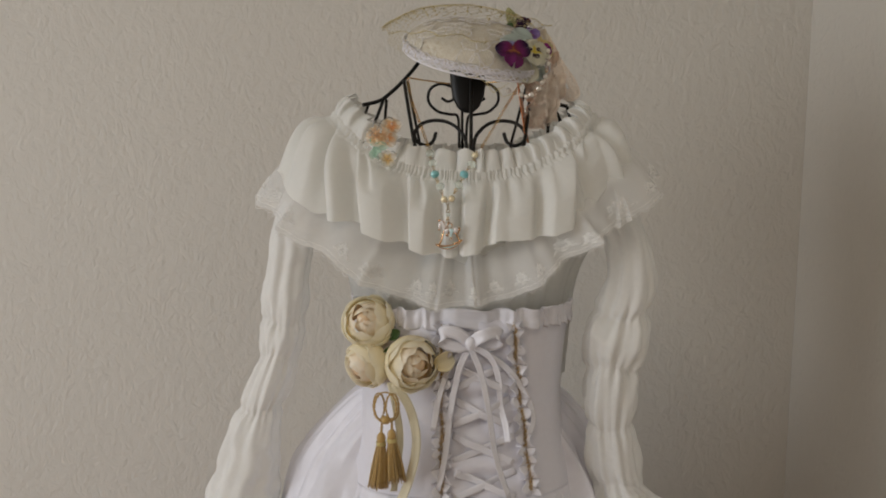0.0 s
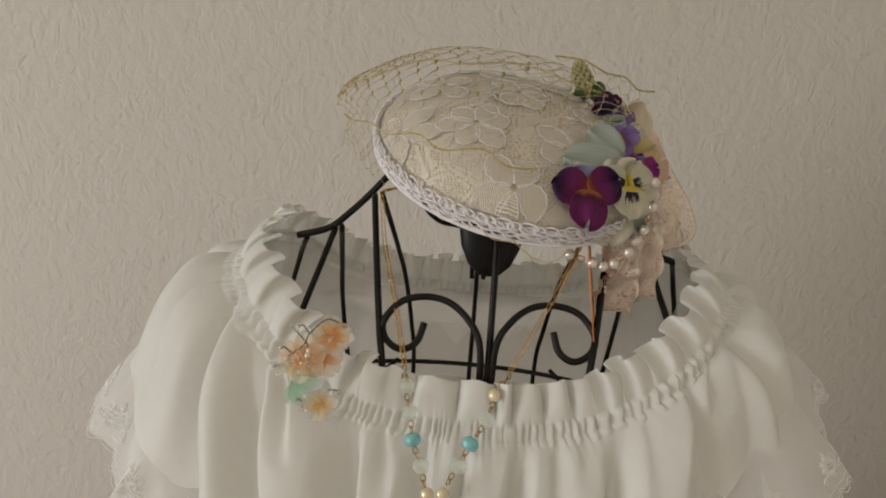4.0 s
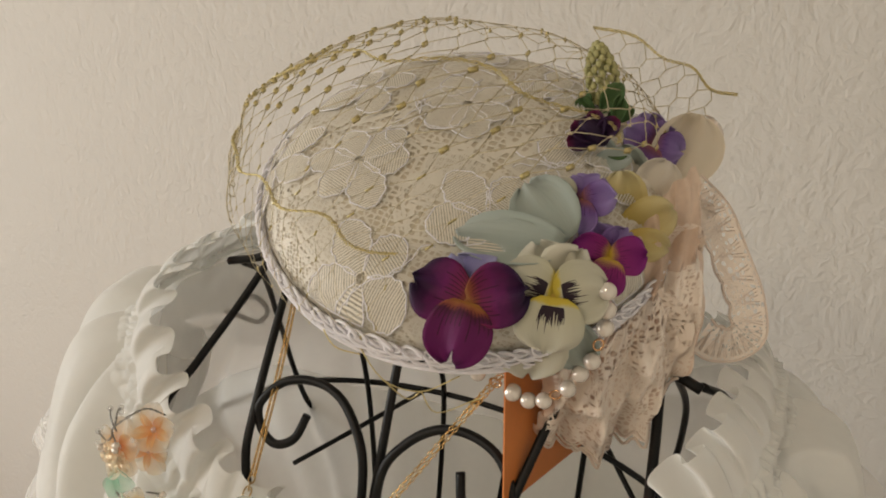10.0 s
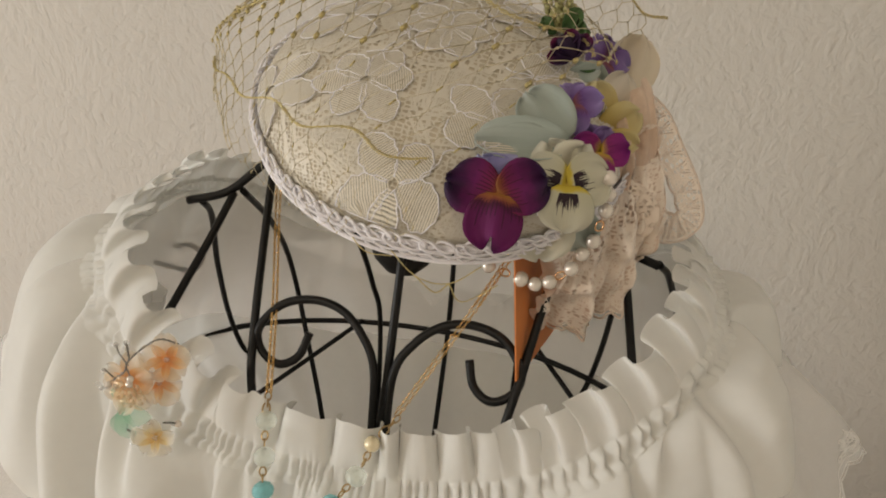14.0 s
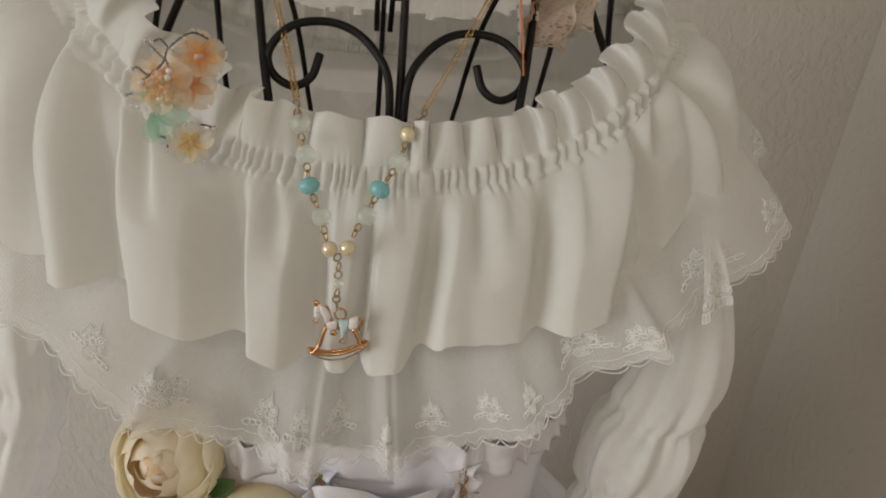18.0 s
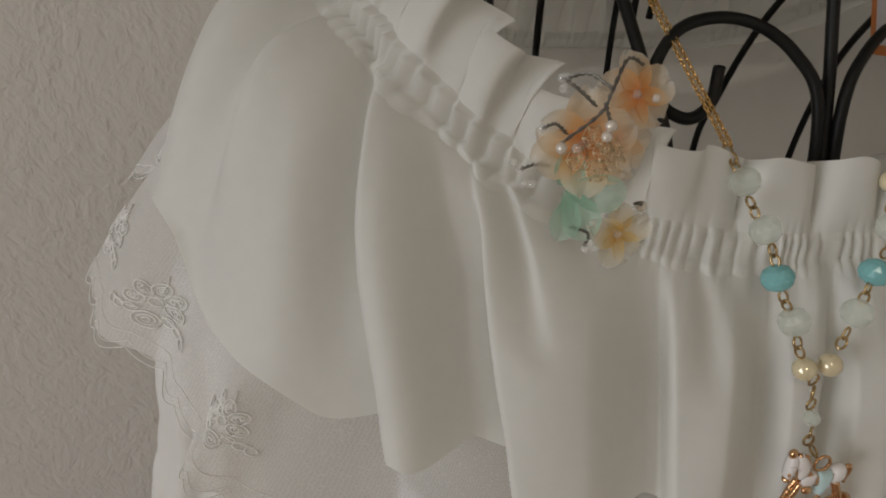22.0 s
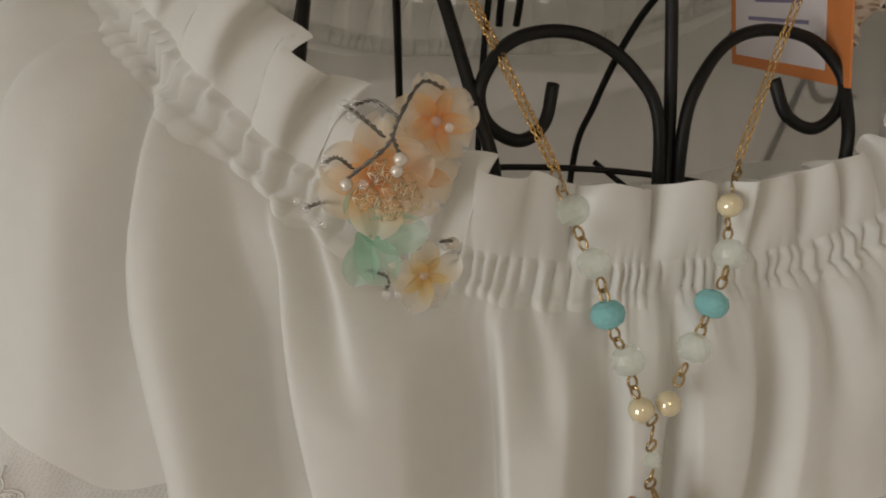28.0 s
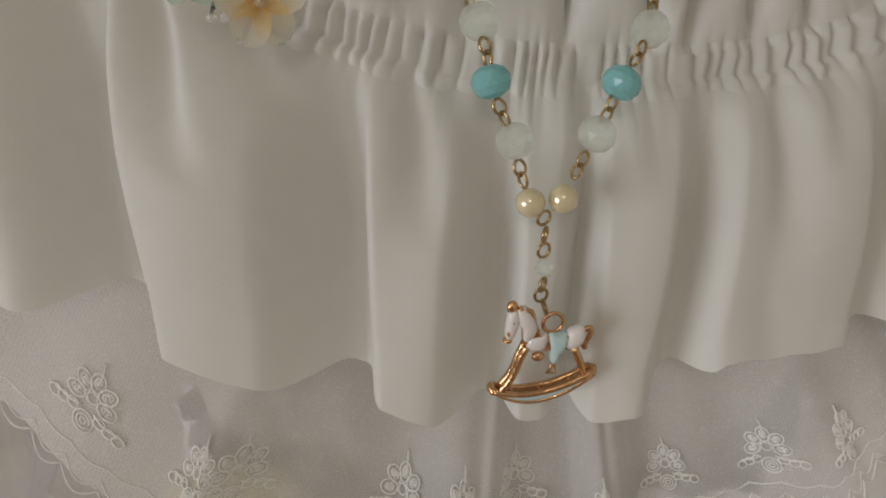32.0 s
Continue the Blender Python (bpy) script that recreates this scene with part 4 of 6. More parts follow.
def corset_fn(u, v):
    th = 2 * math.pi * u
    z = 1.106 - 0.186 * v
    w = (z - 1.02) / 0.09
    a = 0.109 + 0.008 * w * w * (1 if w > 0 else 1.6)
    bf = 0.103 + (0.004 * w if w > 0 else -0.010 * w)
    x, y = ring_xy(th, a, bf, 0.09, 0.66)
    c = math.cos(th)
    inner = max(0.0, min(1.0, (0.036 - abs(x - 0.034 - 0.012 * v)) / 0.006)) if c > 0 else 0
    ruche = 0.0060 * inner * noise.noise(Vector((x * 38, 7, z * 60))) + 0.0014 * inner * math.sin(z * 240 + 5 * waver(x * 30, 61))
    pucker = 0.0008 * math.sin(th * 30) * math.exp(-v * 10)
    return Vector((x + ruche * 0.3, y - ruche - pucker, z))


def on_corset(x, z, lift=0.0):
    """The corset's front at that x and height."""
    v = (1.106 - z) / 0.186
    lo, hi = -math.pi / 2, math.pi / 2
    for _ in range(30):
        md = (lo + hi) / 2
        if corset_fn(md / (2 * math.pi), v).x < x:
            lo = md
        else:
            hi = md
    p = corset_fn(lo / (2 * math.pi), v)
    return Vector((x, p.y - lift, z))


def ribbon(pts, width, material, name, parent, label="", twist=0.0, side=(1, 0, 0), n=8, thick=0.0003):
    path = smooth_path(pts, n)
    m = len(path) - 1

    def fn(u, v):
        i = round(v * m)
        d = (path[min(i + 1, m)] - path[max(i - 1, 0)]).normalized()
        s = Vector(side)
        s = (s - d * s.dot(d)).normalized()
        q = s * math.cos(twist * v) + d.cross(s) * math.sin(twist * v)
        x = 2 * u - 1
        return path[i] + q * (x * width / 2) + d.cross(q) * (0.08 * width * (x * x - 0.5))

    return part(name, sheet(fn, 4, m), material, parent, label, thick=thick)


def corset():
    top = thing("corset", (CX, CY, 0.92), "lavender-white satin corset with ribbon lacing and gold braid", "corset")
    part("body", sheet(corset_fn, 300, 46, True, (0.7, 0.18)), SATIN, top, thick=0.001)

    # gathered frill along the upper edge
    def edge(u, v):
        th = 2 * math.pi * u
        p = corset_fn(u, 0)
        out = Vector((math.sin(th), -math.cos(th), 0))
        ph = th * 34 + 4 * turn_noise(th, 71, 5)
        lip = 2 * v - 1
        return p + out * (0.002 + 0.0028 * math.sin(ph) * abs(lip) + 0.001 * math.sin(ph * 2.3)) + Vector((0, 0, 0.010 * lip + 0.0015 * math.cos(ph) * abs(lip)))

    part("edge_frill", sheet(edge, 640, 8, True), SATIN_RIBBON, top, "gathered satin frill", thick=0.0004)

    def peplum(u, v):
        th = 2 * math.pi * u
        p = corset_fn(u, 0.97)
        ph = th * 21 + 5 * turn_noise(th, 73, 5)
        out = Vector((math.sin(th), -math.cos(th), 0))
        return p + out * (0.001 + 0.020 * v ** 1.3 + (0.0045 * math.sin(ph) + 0.0016 * math.sin(2.3 * ph)) * v) + Vector((0, 0, -0.034 * v + 0.003 * math.cos(ph) * v))

    part("peplum", sheet(peplum, 640, 10, True, (0.8, 0.04)), SATIN, top, "short gathered satin peplum", thick=0.0004)

    # the two upright trims: gold braid between narrow frills
    for x0, x1, z0, z1 in ((-0.0005, 0.0005, 1.100, 0.925), (0.0705, 0.092, 1.102, 0.927)):
        def line(t):
            return x0 + (x1 - x0) * t ** 1.1, z0 + (z1 - z0) * t

        for s in (-1, 1):
            def frl(u, v):
                x, z = line(u)
                ph = u * 95 + 4 * waver(u * 9, 72 + s)
                p = on_corset(x + s * (0.0004 + 0.0070 * v), z, 0.0024)
                return p + Vector((0.0028 * math.cos(1.7 * ph + s) * v * s, -0.0040 * math.sin(ph) * v - 0.002 * v, 0.0030 * math.cos(ph) * v))

            part("trim_frill", sheet(frl, 220, 4), SATIN_RIBBON, top, thick=0.0003)
        g = Geo()
        for k in range(2):                   # crochet loops, side by side
            pts = []
            for i in range(520):
                if i % 130 > 116:            # tucked under the frill
                    if len(pts) > 3:
                        tube(g, pts, 0.00036, 4)
                    pts = []
                    continue
                x, z = line(i / 519)
                x += 0.0012 * math.sin(i * 0.045)
                a = i * 0.62 + k * 2.2
                pts.append(on_corset(x + (2 * k - 1) * 0.0007 + 0.0012 * math.sin(a), z + 0.0016 * math.cos(a), 0.0034 + 0.0007 * math.sin(i * 0.31 + k)))
            if len(pts) > 3:
                tube(g, pts, 0.00036, 4)
        part("gold_braid", g, GOLD_BRAID, top, "twisted gold braid")

    # crossed lacing ribbons
    for k in range(4):
        z = 1.060 - 0.036 * k
        for s in (-1, 1):
            xa, xb = 0.008 + 0.002 * k, 0.066 + 0.003 * k
            if s < 0:
                xa, xb = xb, xa
            pts = [on_corset(xa + (xb - xa) * t, z - 0.026 * t, 0.0012 + 0.0015 * math.sin(math.pi * t) + (0.0008 if s > 0 else 0)) for t in (0, 0.25, 0.5, 0.75, 1)]
            ribbon(pts, 0.0080, SATIN_RIBBON, "lacing_ribbon", top, side=(0, 0, 1), n=5)
    # bow: two loops, a knot and hanging ends
    kx, kz = 0.028, 1.084
    for s in (-1, 1):
        pts = [on_corset(kx, kz, 0.008), on_corset(kx + s * 0.012, kz + 0.010, 0.014), on_corset(kx + s * 0.026, kz + 0.012, 0.014), on_corset(kx + s * 0.028, kz + 0.002, 0.010), on_corset(kx + s * 0.014, kz - 0.003, 0.009), on_corset(kx, kz - 0.001, 0.008)]
        ribbon(pts, 0.012, SATIN_RIBBON, "bow_loop", top, side=(0, 0, 1), n=6)
    g = Geo()
    ball(g, on_corset(kx, kz, 0.010), 0.0055, 0.004, 0.0065)
    part("bow_knot", g, SATIN_RIBBON, top)
    tails = [[(kx, 1.080), (0.018, 1.060), (0.010, 1.02), (0.004, 0.97), (-0.003, 0.935)],
             [(kx, 1.080), (0.038, 1.055), (0.046, 1.02), (0.054, 0.97), (0.068, 0.927)],
             [(kx, 1.082), (0.046, 1.072), (0.056, 1.05), (0.059, 1.02), (0.064, 1.0), (0.066, 0.985)],
             [(kx, 1.082), (0.062, 1.060), (0.084, 1.03), (0.093, 1.005), (0.088, 0.99)],
             [(kx, 1.080), (0.010, 1.062), (-0.002, 1.03), (-0.008, 0.995)]]
    for i, t in enumerate(tails):
        ribbon([on_corset(x, z, 0.008 + 0.003 * math.sin(k + i)) for k, (x, z) in enumerate(t)], 0.0062, SATIN_RIBBON, "ribbon_tail", top, "narrow hanging satin ribbon", twist=0.5 * (-1) ** i, n=7)


corset()


def skirt():
    top = thing("skirt", (CX, CY, 0.3), "full white satin skirt falling in folds from the waist", "skirt")

    def fn(u, v):
        th = 2 * math.pi * u
        z = 1.012 - 0.71 * v
        k = v ** 0.62
        a = 0.092 + 0.265 * k
        b = 0.082 + 0.235 * k
        ph = th * 11 + 2.5 * turn_noise(th, 81, 2)
        wav = math.sin(ph) + 0.4 * math.sin(2.6 * ph + 1)
        wav += 1.5 * turn_noise(th + 1.4 * v, 84 + 0.5 * v, 7) + 0.25 * turn_noise(th - 2.0 * v, 86 + 0.7 * v, 15)
        am = 0.008 + 0.020 * k
        puff = 0.016 * math.exp(-((v - 0.14) / 0.1) ** 2)
        small = 0.003 * math.exp(-v * 9) * math.sin(th * 36 + 3 * turn_noise(th, 82, 4))
        x, y = ring_xy(th, a + puff + am * wav * 0.5 + small, 0.084 + 0.34 * max(0.0, v - 0.1) ** 0.85 + am * wav * 0.4 * min(1, v * 6) + small, b + am * wav * 0.5, 0.95)
        return Vector((x, y, z + 0.004 * turn_noise(th, 83, 5)))

    for k in range(6):                       # six gores, seam to seam
        part("skirt_panel", sheet(lambda u, v: fn((k + u) / 6 + 0.04, v), 72, 110, False, (0.27, 0.7)), SATIN, top)


skirt()

# ---- the rose corsage with tassels ----


def rose(parent, c, facing, R, seed, turn=0.0):
    """A globe of cupped petals, each layer wrapping the next, rims peeled a little outwards."""
    r, w, n = frame_of(facing)
    c = Vector(c)
    rn = random.Random(seed)
    top = part("rose", ball(Geo(), c - n * R * 0.3, R * 0.5, R * 0.5, R * 0.35, axis=n), CREAM_PETAL, parent, "cream silk rose")
    part("heart", ball(Geo(), c + n * R * 0.42, R * 0.34, R * 0.34, R * 0.30, axis=n), HEART_PETAL, top)
    layers = [(3, 62, 1.02, 76), (3, 50, 0.95, 76), (3, 40, 0.87, 72), (3, 31, 0.72, 70), (3, 22, 0.52, 74), (3, 14, 0.34, 76)]
    for li, (cnt, rim, rad, half) in enumerate(layers):
        for k in range(cnt):
            a0 = 2 * math.pi * (k + 0.45 * li + 0.25 * rn.random()) / cnt + turn
            ph, dr, top_rim = rn.uniform(0, 6), rn.uniform(-0.03, 0.05), rim + rn.uniform(-7, 9)

            def fn(u, v):
                x = 2 * u - 1
                a = a0 + radians(half) * x * (0.55 + 0.45 * math.sin(math.pi * min(1.0, 0.15 + 0.75 * v)))
                phi = radians(118 + (top_rim - 118) * v + 16 * x * x * v * v + 3.5 * v ** 3 * math.sin(5 * x + ph))
                q = rad + dr + 0.05 * x * (0.6 if li < 4 else 0.3) + (0.06 * v ** 7 + 0.02 * v * v * math.sin(4 * x + ph)) * (1 if li < 4 else 0.4)
                return c + n * (R * 0.62 * (1 - rad)) + (n * (math.cos(phi) * 0.85) + (r * math.cos(a) + w * math.sin(a)) * math.sin(phi)) * (q * R)

            part("petal", sheet(fn, 14, 12), CREAM_PETAL if li < 3 else HEART_PETAL, top)
    return top


def tassel(parent, x, y, ztop, zend, seed, lean=0.0):
    rn = random.Random(seed)
    g = Geo()
    for k in range(110):
        a, q = rn.uniform(0, 2 * math.pi), math.sqrt(rn.random())
        r0, r1 = 0.0036 * q, 0.0102 * q
        ze = zend + rn.uniform(0, 0.004)
        pts = [(x + r0 * math.cos(a), y + r0 * math.sin(a), ztop), (x + lean * 0.5 + (r0 + r1) * 0.55 * math.cos(a), y + 0.7 * (r0 + r1) * 0.55 * math.sin(a), (ztop + ze) / 2), (x + lean + r1 * math.cos(a), y + 0.7 * r1 * math.sin(a), ze)]
        tube(g, smooth_path(pts, 3), 0.0005, 4)
    sk = part("tassel", g, TASSEL_SILK, parent, "old-gold silk tassel")
    h = Geo()
    ball(h, (x, y, ztop + 0.004), 0.0044, 0.0044, 0.0062, 10, 8)
    part("tassel_head", h, TASSEL_SILK, sk)
    b = Geo()
    for dz in (0, 0.0012, 0.0024):
        tube(b, [(x + 0.0044 * math.cos(t), y + 0.0044 * math.sin(t), ztop - 0.002 + dz) for t in [i * math.pi / 8 for i in range(16)]], 0.0007, 5, closed=True)
    part("tassel_binding", b, GOLD_THREAD, sk)
    return sk


def corsage():
    top = thing("rose_corsage", (-0.055, 0.705, 0.945), "three cream silk roses with gold tassels, pinned to the corset", "corsage")
    rose(top, (-0.073, 0.716, 1.101), (-0.25, -1, 0.45), 0.0255, 1, 0.3)
    rose(top, (-0.029, 0.702, 1.064), (0.40, -1, 0.10), 0.0270, 2, 1.1)
    rose(top, (-0.074, 0.712, 1.060), (-0.75, -0.7, -0.35), 0.0240, 3, 2.0)
    for c, f, a, L in (((-0.048, 0.706, 1.080), (0.1, -1, 0.2), -150, 0.020), ((-0.052, 0.700, 1.072), (0, -1, 0), 185, 0.018), ((-0.055, 0.708, 1.086), (0, -1, 0.2), 60, 0.016)):
        part("leaf", petal(c, frame_of(f), a, L, 0.011, 0.2, 0.1, point=0.5), LEAF_GREEN, top, "dark green silk leaf", thick=0.0003)
    part("petal", petal((-0.008, 0.700, 1.062), frame_of((0.3, -1, 0)), 70, 0.022, 0.020, 0.3, -0.1), CREAM_PETAL, top, thick=0.0003)
    # knotted cord: round loops above the tassels
    g = Geo()
    for k, (cx, w, h) in enumerate(((-0.060, 0.0052, 0.0128), (-0.047, 0.0062, 0.0130), (-0.0535, 0.0105, 0.0150))):
        for ph in (0, math.pi):
            pts = []
            for i in range(48):
                t = 2 * math.pi * i / 48
                tw = i * 1.15 + ph
                pts.append((cx + w * math.sin(t) + 0.0006 * math.cos(tw), 0.682 - 0.002 * k + 0.0006 * math.sin(tw), 1.026 - h * math.cos(t)))
            tube(g, pts, 0.00062, 5, closed=True)
    part("cord_loop", g, TASSEL_SILK, top, "twisted gold cord tied in loops")
    g = Geo()
    ball(g, (-0.0535, 0.680, 1.013), 0.0052, 0.004, 0.0042, 12, 8)
    part("cord_knot", g, TASSEL_SILK, top)
    for x0, x1, zt in ((-0.0565, -0.058, 0.990), (-0.0475, -0.0475, 0.994)):
        g = Geo()
        for ph in (0, math.pi):
            tube(g, [((x0 + (x1 - x0) * i / 20) + 0.0007 * math.cos(i * 0.9 + ph), 0.682 + 0.0007 * math.sin(i * 0.9 + ph), 1.014 + (zt + 0.008 - 1.014) * i / 20) for i in range(21)], 0.0008, 5)
        part("cord", g, TASSEL_SILK, top)
    tassel(top, -0.058, 0.682, 0.990, 0.944, 4, -0.003)
    tassel(top, -0.0475, 0.680, 0.994, 0.951, 5, 0.004)
    ribbon([(-0.045, 0.695, 1.045), (-0.030, 0.688, 1.02), (-0.024, 0.684, 0.99), (-0.030, 0.682, 0.955), (-0.046, 0.680, 0.915)], 0.009, CREAM_RIBBON, "ribbon", top, "cream ribbon end", twist=0.5)
    ribbon([(-0.05, 0.698, 1.045), (-0.044, 0.690, 1.02), (-0.040, 0.686, 0.99), (-0.046, 0.684, 0.94)], 0.007, CREAM_RIBBON, "ribbon", top, "cream ribbon end", twist=-0.4)


corsage()


# ---- the necklace ----


def torus_link(g, c, axis_dir, face, length, wid, r=0.00035, n=14):
    """An oval wire ring, long along axis_dir, turned to face."""
    d = Vector(axis_dir).normalized()
    f = Vector(face)
    s = d.cross(f).normalized()
    c = Vector(c)
    tube(g, [c + d * (length / 2 * math.cos(2 * math.pi * i / n)) + s * (wid / 2 * math.sin(2 * math.pi * i / n)) for i in range(n)], r, 6, closed=True)


def chain(g, pts, pitch=0.0016, wid=0.0011, r=0.00021):
    path = smooth_path(pts, 30)
    acc, last, k = 0.0, path[0], 0
    for p in path[1:]:
        acc += (p - last).length
        if acc >= pitch * 0.75:
            d = p - last
            face = Vector((0, -1, 0)) if k % 2 else Vector((1, 0, 0.2))
            torus_link(g, p, d if d.length > 1e-6 else (0, 0, 1), face, pitch * 1.25, wid, r, 8)
            acc, k = 0.0, k + 1
        last = p


def faceted(g, c, r, h, axis, seg=10):
    """A faceted rondelle."""
    q = Vector(axis).to_track_quat("Z", "Y")
    prof = [(0.35, 1.0), (0.78, 0.72), (1.0, 0.22), (1.0, -0.22), (0.78, -0.72), (0.35, -1.0)]
    vs, fs = [], []
    for j, (k, z) in enumerate(prof):
        for i in range(seg):
            a = 2 * math.pi * (i + 0.5 * (j % 2)) / seg
            vs.append(Vector(c) + q @ Vector((r * k * math.cos(a), r * k * math.sin(a), h * z)))
    for j in range(len(prof) - 1):
        for i in range(seg):
            i2 = (i + 1) % seg
            a, b, d, e = j * seg + i, j * seg + i2, (j + 1) * seg + i, (j + 1) * seg + i2
            if j % 2 == 0:
                fs += [(a, d, b), (b, d, e)]
            else:
                fs += [(a, e, b), (a, d, e)]
    fs.append(tuple(range(seg)))
    fs.append(tuple(reversed(range((len(prof) - 1) * seg, len(prof) * seg))))
    return g.add(vs, fs)


def necklace():
    top = thing("necklace", (0.005, 0.70, 1.177), "gold necklace with turquoise and pearl beads and rocking horse pendant", "necklace")
    m = CX + 0.002
    left = [(-0.015, 0.7365, 1.2755), (-0.024, 0.765, 1.300), (-0.034, 0.793, 1.326), (m - 0.063, 0.8105, 1.3515)]
    right = [(0.038, 0.7385, 1.2745), (0.052, 0.752, 1.297), (0.067, 0.768, 1.322), (m + 0.063, 0.8105, 1.3515)]
    nape = [(m - 0.063, 0.8125, 1.3525), (m - 0.040, 0.845, 1.353), (m, 0.868, 1.352), (m + 0.040, 0.845, 1.353), (m + 0.063, 0.8125, 1.3525)]
    for pts in (left, right, nape):
        g = Geo()
        for off in (-0.0009, 0.0009):
            chain(g, [(x + off, y, z) for x, y, z in pts])
        part("chain", g, GOLD, top, "fine double gold chain")
    sides = [[(-0.015, 0.7355, 1.274), (-0.013, 0.7290, 1.2685), (-0.012, 0.7245, 1.263), (-0.010, 0.7195, 1.2585), (-0.009, 0.7150, 1.2535), (-0.008, 0.7125, 1.2480), (-0.0055, 0.7105, 1.2420), (-0.0025, 0.7085, 1.2365), (-0.001, 0.7060, 1.2300), (0.0012, 0.7040, 1.2240)],
             [(0.038, 0.7375, 1.273), (0.0315, 0.7290, 1.267), (0.030, 0.7255, 1.262), (0.028, 0.7200, 1.2575), (0.0245, 0.7155, 1.2535), (0.0205, 0.7125, 1.2480), (0.018, 0.7105, 1.2430), (0.0155, 0.7085, 1.2380), (0.0118, 0.7060, 1.2320), (0.0085, 0.7040, 1.2248)]]
    kinds = ("ring", "top", "ring", "clear", "ring", "teal", "ring", "clear", "ring", "pearl")
    for pts in sides:
        for i, (k, p) in enumerate(zip(kinds, pts)):
            if k == "top":                  # a milky bead on one side, a pearl on the other
                k = "clear" if pts is sides[0] else "pearl"
            a = Vector(pts[max(i - 1, 0)])
            b = Vector(pts[min(i + 1, len(pts) - 1)])
            d = (b - a).normalized()
            p = Vector(p)
            g = Geo()
            if k == "ring":
                torus_link(g, p - d * 0.0013, d, (0.3, -1, 0), 0.0036, 0.0026, 0.00036)
                torus_link(g, p + d * 0.0015, d, (-1, -0.6, 0), 0.0034, 0.0024, 0.00036)
                part("wire_ring", g, ANTIQUE_GOLD, top)
            elif k == "pearl":
                ball(g, p, 0.0033, seg=16, rows=12)
                part("pearl_bead", g, PEARL, top, "ivory pearl bead")
            elif k == "teal":
                faceted(g, p, 0.0043, 0.0034, d, 12)
                part("turquoise_bead", g, TURQUOISE, top, "faceted turquoise glass bead", smooth=False)
            else:
                faceted(g, p, 0.0042, 0.0037, d, 12)
                bead = part("crystal_bead", g, CLEAR_BEAD, top, "milky clear crystal bead", smooth=False)
                bead.visible_shadow = False
    for c, d in (((-0.0145, 0.7325, 1.2715), (0.2, -0.8, -0.6)), ((0.0350, 0.7335, 1.2705), (-0.5, -0.7, -0.5))):
        g = Geo()
        torus_link(g, c, d, (0.4, -1, 0.3), 0.0052, 0.0030, 0.00036)
        part("wire_ring", g, ANTIQUE_GOLD, top)
    # the drop below the join
    for c, d, f in (((0.0046, 0.7035, 1.2205), (0.25, 0, 1), (0.2, -1, 0)), ((0.0052, 0.7030, 1.2165), (0, 0, 1), (1, -0.7, 0)), ((0.0052, 0.7022, 1.2130), (0, 0, 1), (0.2, -1, 0)), ((0.0050, 0.6990, 1.2060), (0, 0, 1), (0.9, -0.8, 0)), ((0.0048, 0.6985, 1.2035), (0, 0, 1), (0, -1, 0)), ((0.0052, 0.6962, 1.2018), (0.1, -0.8, -0.4), (1, -0.4, 0))):
        g = Geo()
        torus_link(g, c, d, f, 0.0036, 0.0029, 0.00038)
        part("wire_ring", g, ANTIQUE_GOLD, top)
    g = Geo()
    faceted(g, (0.0054, 0.7005, 1.2095), 0.0022, 0.002, (0, 0, 1), 8)
    part("crystal_bead", g, CLEAR_BEAD, top, "small clear crystal bead", smooth=False).visible_shadow = False
    horse(top)


